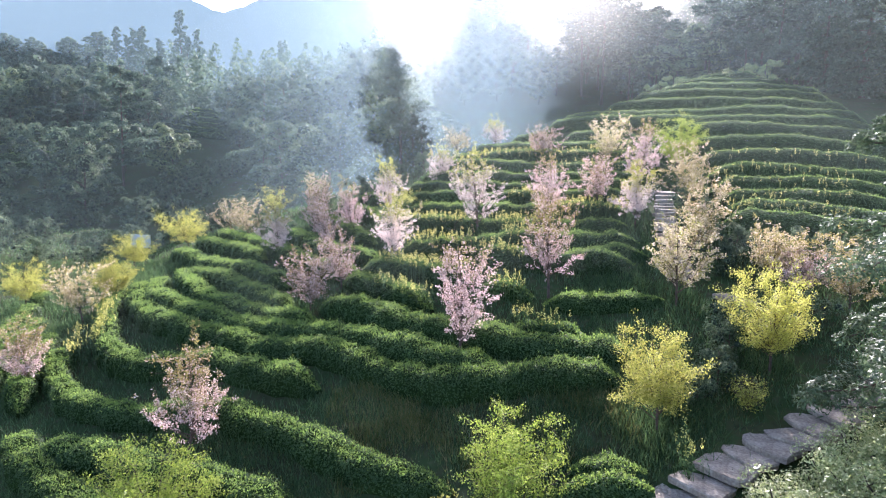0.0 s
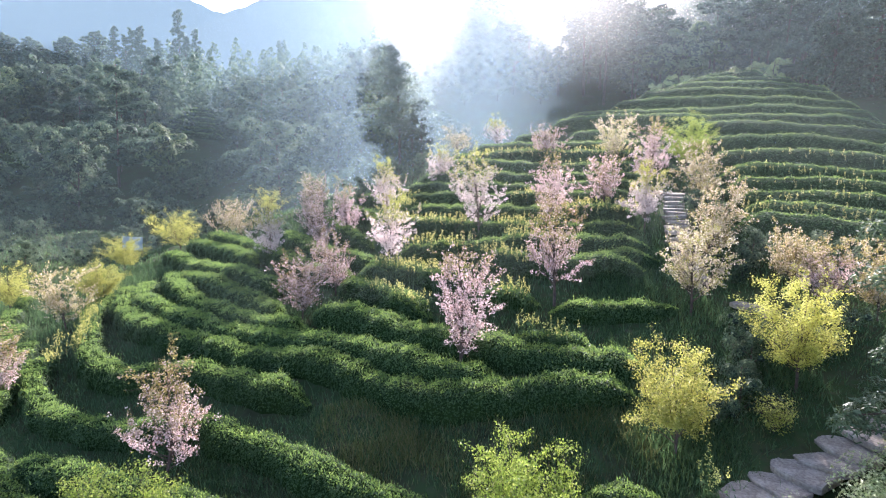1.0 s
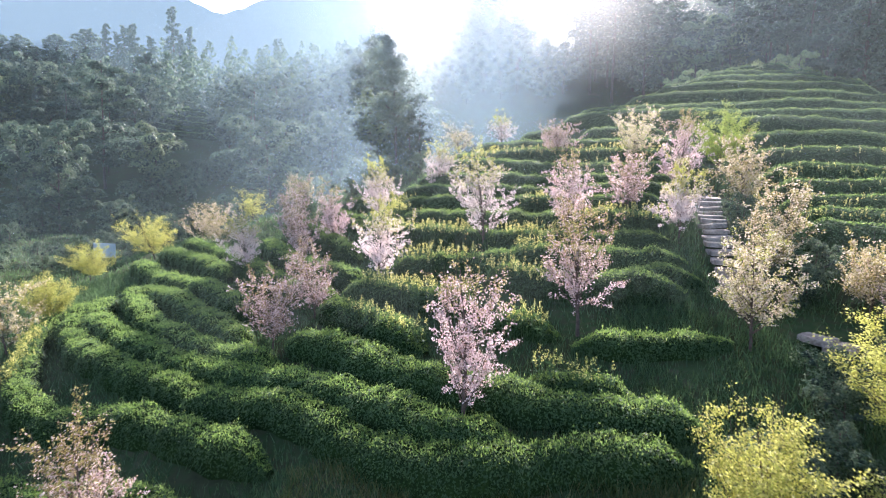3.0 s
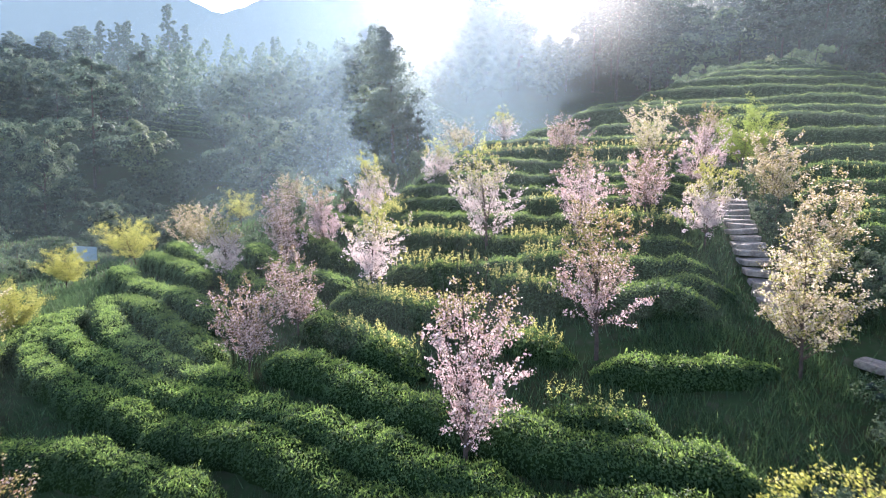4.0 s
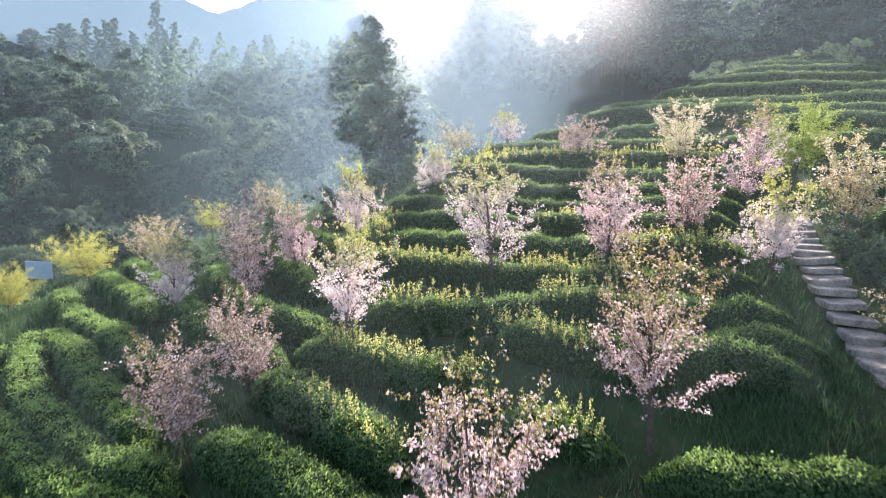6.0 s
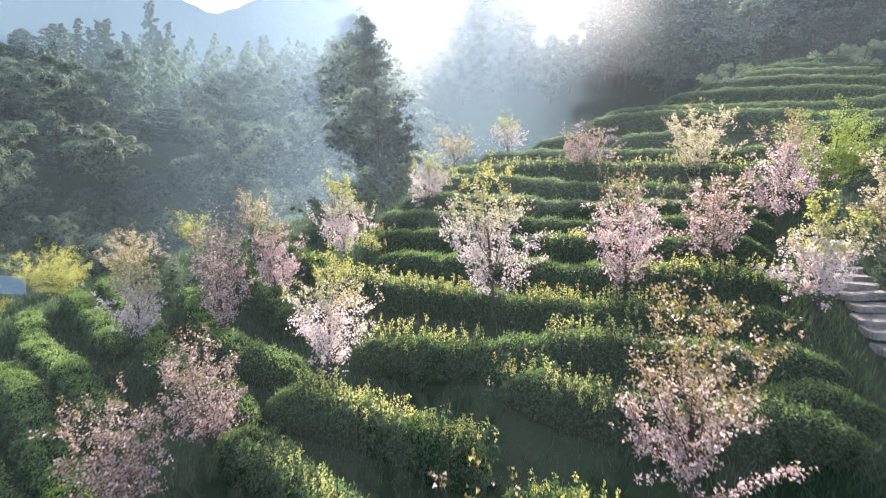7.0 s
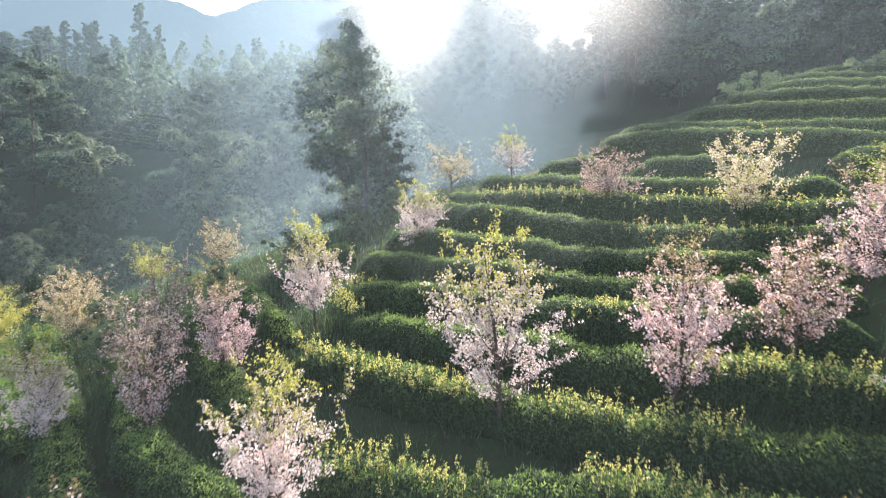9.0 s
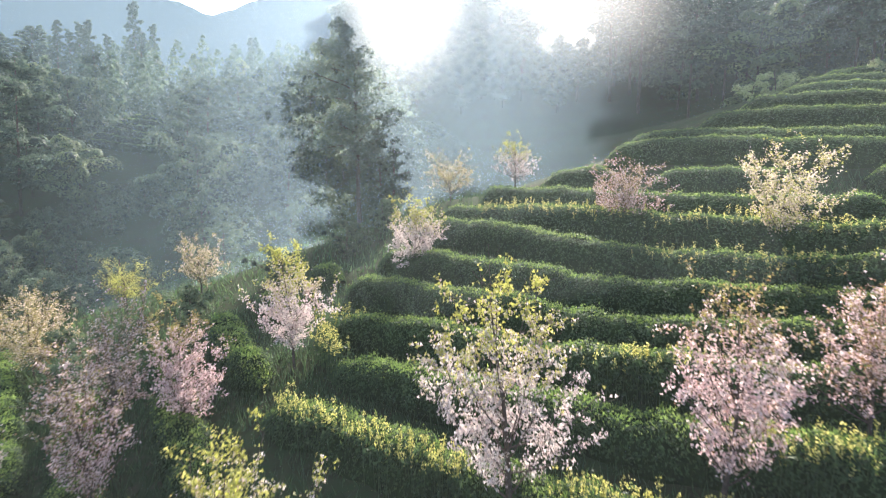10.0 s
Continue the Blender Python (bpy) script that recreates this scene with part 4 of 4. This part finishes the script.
# ---- morning mist, stood in for by tinted sheets ----
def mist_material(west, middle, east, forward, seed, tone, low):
    """Mist: lets most light pass and scatters the rest on, much of it forwards. tone puts the haze's tint into the
    sheet. It thins from west to east, and fades out downwards above low.
    """
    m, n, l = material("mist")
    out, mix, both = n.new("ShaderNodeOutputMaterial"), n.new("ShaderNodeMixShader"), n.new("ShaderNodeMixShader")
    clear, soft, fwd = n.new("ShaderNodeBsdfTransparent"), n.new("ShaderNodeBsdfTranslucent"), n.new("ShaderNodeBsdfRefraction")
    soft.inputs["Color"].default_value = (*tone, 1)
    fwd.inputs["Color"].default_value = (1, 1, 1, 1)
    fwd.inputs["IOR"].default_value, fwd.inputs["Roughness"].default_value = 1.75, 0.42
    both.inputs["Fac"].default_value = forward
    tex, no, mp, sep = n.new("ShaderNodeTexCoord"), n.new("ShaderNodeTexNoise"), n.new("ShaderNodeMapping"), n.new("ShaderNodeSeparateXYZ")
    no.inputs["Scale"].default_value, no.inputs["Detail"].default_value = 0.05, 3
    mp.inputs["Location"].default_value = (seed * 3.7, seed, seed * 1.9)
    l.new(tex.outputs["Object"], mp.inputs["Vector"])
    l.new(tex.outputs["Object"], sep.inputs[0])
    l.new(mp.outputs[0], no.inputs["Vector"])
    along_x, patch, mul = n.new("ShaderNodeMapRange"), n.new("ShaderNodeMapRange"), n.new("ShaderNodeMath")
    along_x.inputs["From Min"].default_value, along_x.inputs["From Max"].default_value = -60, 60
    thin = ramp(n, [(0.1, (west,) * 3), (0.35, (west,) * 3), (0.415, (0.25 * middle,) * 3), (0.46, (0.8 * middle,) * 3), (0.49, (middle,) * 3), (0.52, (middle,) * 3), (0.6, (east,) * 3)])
    for key, v in (("From Min", 0.3), ("From Max", 0.7), ("To Min", 0.7), ("To Max", 1.3)):
        patch.inputs[key].default_value = v
    mul.operation = "MULTIPLY"
    l.new(sep.outputs["X"], along_x.inputs["Value"])
    l.new(along_x.outputs["Result"], thin.inputs["Fac"])
    l.new(no.outputs["Fac"], patch.inputs["Value"])
    l.new(thin.outputs["Color"], mul.inputs[0])
    l.new(patch.outputs["Result"], mul.inputs[1])
    fade, both_ways = n.new("ShaderNodeMapRange"), n.new("ShaderNodeMath")
    fade.inputs["From Min"].default_value, fade.inputs["From Max"].default_value = low, low + 5
    both_ways.operation = "MULTIPLY"
    l.new(sep.outputs["Z"], fade.inputs["Value"])
    l.new(fade.outputs["Result"], both_ways.inputs[0])
    l.new(mul.outputs[0], both_ways.inputs[1])
    l.new(both_ways.outputs[0], mix.inputs["Fac"])
    l.new(soft.outputs[0], both.inputs[1])
    l.new(fwd.outputs[0], both.inputs[2])
    l.new(clear.outputs[0], mix.inputs[1])
    l.new(both.outputs[0], mix.inputs[2])
    l.new(mix.outputs[0], out.inputs["Surface"])
    return m


def mist(path, high, west, middle, east, forward, seed, tone=(0.72, 0.87, 0.94), low=-10):
    """A thin upright sheet along plan points, in place of a bank of mist."""
    p = np.array(path, float)
    d = np.r_[0, np.cumsum(np.linalg.norm(np.diff(p, axis=0), axis=1))]
    u = np.linspace(0, d[-1], 60)
    x, y = np.interp(u, d, p[:, 0]), np.interp(u, d, p[:, 1])
    for _ in range(6):
        x[1:-1], y[1:-1] = (x[:-2] + 2 * x[1:-1] + x[2:]) / 4, (y[:-2] + 2 * y[1:-1] + y[2:]) / 4
    V = [(a, b, -4) for a, b in zip(x, y)] + [(a, b, high) for a, b in zip(x, y)]
    Fc = [(k + 60, k + 61, k + 1, k) for k in range(59)]
    return tagged(mesh_object("mist_bank", V, Fc, mist_material(west, middle, east, forward, seed, tone, low), smooth_faces=True), "thin tinted sheet standing in for morning mist", "mist", "banks of mist", kind="stuff")


# blue-tinted haze before the woods; the next two slant to place the sun's glare
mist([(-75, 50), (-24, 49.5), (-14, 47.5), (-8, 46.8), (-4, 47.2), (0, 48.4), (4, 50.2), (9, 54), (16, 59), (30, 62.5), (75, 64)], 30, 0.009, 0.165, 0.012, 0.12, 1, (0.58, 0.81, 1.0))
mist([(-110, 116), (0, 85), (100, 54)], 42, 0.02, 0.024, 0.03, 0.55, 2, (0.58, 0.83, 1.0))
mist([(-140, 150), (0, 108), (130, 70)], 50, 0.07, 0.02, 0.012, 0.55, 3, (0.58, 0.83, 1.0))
# two sheets added across the garden to veil the hill rows
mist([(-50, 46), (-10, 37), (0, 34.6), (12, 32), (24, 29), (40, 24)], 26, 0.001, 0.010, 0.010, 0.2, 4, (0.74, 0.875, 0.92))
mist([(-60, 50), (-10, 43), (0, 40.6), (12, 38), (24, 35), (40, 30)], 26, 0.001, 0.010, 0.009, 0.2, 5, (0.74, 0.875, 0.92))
# added above the hilltop to pale the dark woods behind
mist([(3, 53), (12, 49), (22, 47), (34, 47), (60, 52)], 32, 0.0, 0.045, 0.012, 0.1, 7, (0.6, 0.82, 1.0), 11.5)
# added veil through the near rows that lifts the dark tones
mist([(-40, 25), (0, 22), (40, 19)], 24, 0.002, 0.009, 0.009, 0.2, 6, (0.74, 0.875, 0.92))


# ---- stone steps ----
def flight(points, count, width, label):
    """Rough stone slabs, one above the other, along plan points."""
    rng = np.random.default_rng(len(points) * 7 + count)
    thing = tagged(new("stone_steps"), label, "steps", kind="structure")
    p = np.array(points, float)
    d = np.r_[0, np.cumsum(np.linalg.norm(np.diff(p, axis=0), axis=1))]
    for k in range(count):
        u = d[-1] * (k + 0.5) / count
        x, y = np.interp(u, d, p[:, 0]), np.interp(u, d, p[:, 1])
        x2, y2 = np.interp(u + 0.2, d, p[:, 0]), np.interp(u + 0.2, d, p[:, 1])
        turn = math.degrees(math.atan2(y2 - y, x2 - x + 1e-6))
        deep = d[-1] / count * rng.uniform(1.15, 1.5)
        bm = bmesh.new()
        ring = []
        for q in range(11):                          # a worn, uneven outline
            a = 2 * math.pi * q / 11
            ca, sa = math.cos(a), math.sin(a)
            ring.append((math.copysign(abs(ca) ** 0.45, ca) * deep * 0.5 * rng.uniform(0.88, 1.06), math.copysign(abs(sa) ** 0.45, sa) * width * 0.5 * rng.uniform(0.85, 1.1)))
        thick = rng.uniform(0.12, 0.18)
        top = [bm.verts.new((a * 0.96, b * 0.97, rng.normal() * 0.012)) for a, b in ring]
        rim = [bm.verts.new((a, b, -0.03 + rng.normal() * 0.01)) for a, b in ring]
        foot = [bm.verts.new((a * 0.98, b * 0.98, -thick)) for a, b in ring]
        bm.faces.new(top)
        for lo, hi in ((rim, top), (foot, rim)):
            for q in range(11):
                bm.faces.new((lo[q], lo[(q + 1) % 11], hi[(q + 1) % 11], hi[q]))
        me = bpy.data.meshes.new("slab")
        bm.to_mesh(me)
        bm.free()
        me.materials.append(STONE)
        ob = new("slab", me)
        ob.parent = thing
        ob.matrix_basis = pose(x, y, float(land(x, y)) + 0.13, rng.normal() * 2, rng.normal() * 2, turn + rng.normal() * 6)
    return thing


flight(LOWER_STEPS, 12, 1.25, "rough grey stone slab steps beside the tea bank")
flight(LANDING, 2, 0.9, "two flat pale stone slabs below the hill steps")
flight(HILL_STEPS, 17, 0.9, "worn pale stone steps climbing the tea hill")


# ---- board at the garden's edge ----
board = tagged(new("notice_board"), "pale blue-white board on two posts at the garden's edge", "board")
bz = float(land(-22.4, 46.4))


def box(name, sx, sy, sz, m, mat, parent):
    bm = bmesh.new()
    bmesh.ops.create_cube(bm, size=1.0)
    bmesh.ops.scale(bm, vec=(sx, sy, sz), verts=bm.verts)
    bmesh.ops.bevel(bm, geom=list(bm.edges), offset=min(sx, sy, sz) * 0.2, segments=1, affect="EDGES")
    me = bpy.data.meshes.new(name)
    bm.to_mesh(me)
    bm.free()
    me.materials.append(mat)
    ob = new(name, me)
    ob.parent, ob.matrix_basis = parent, m
    return ob


box("panel", 1.35, 0.05, 1.0, pose(0, 0, 1.25, 8, 4, 0), PANEL, board)
for x in (-0.55, 0.55):
    box("post", 0.07, 0.07, 1.7, pose(x, 0.07, 0.75), BARK, board)
board.matrix_basis = pose(-22.4, 46.4, bz, 0, 0, 12)
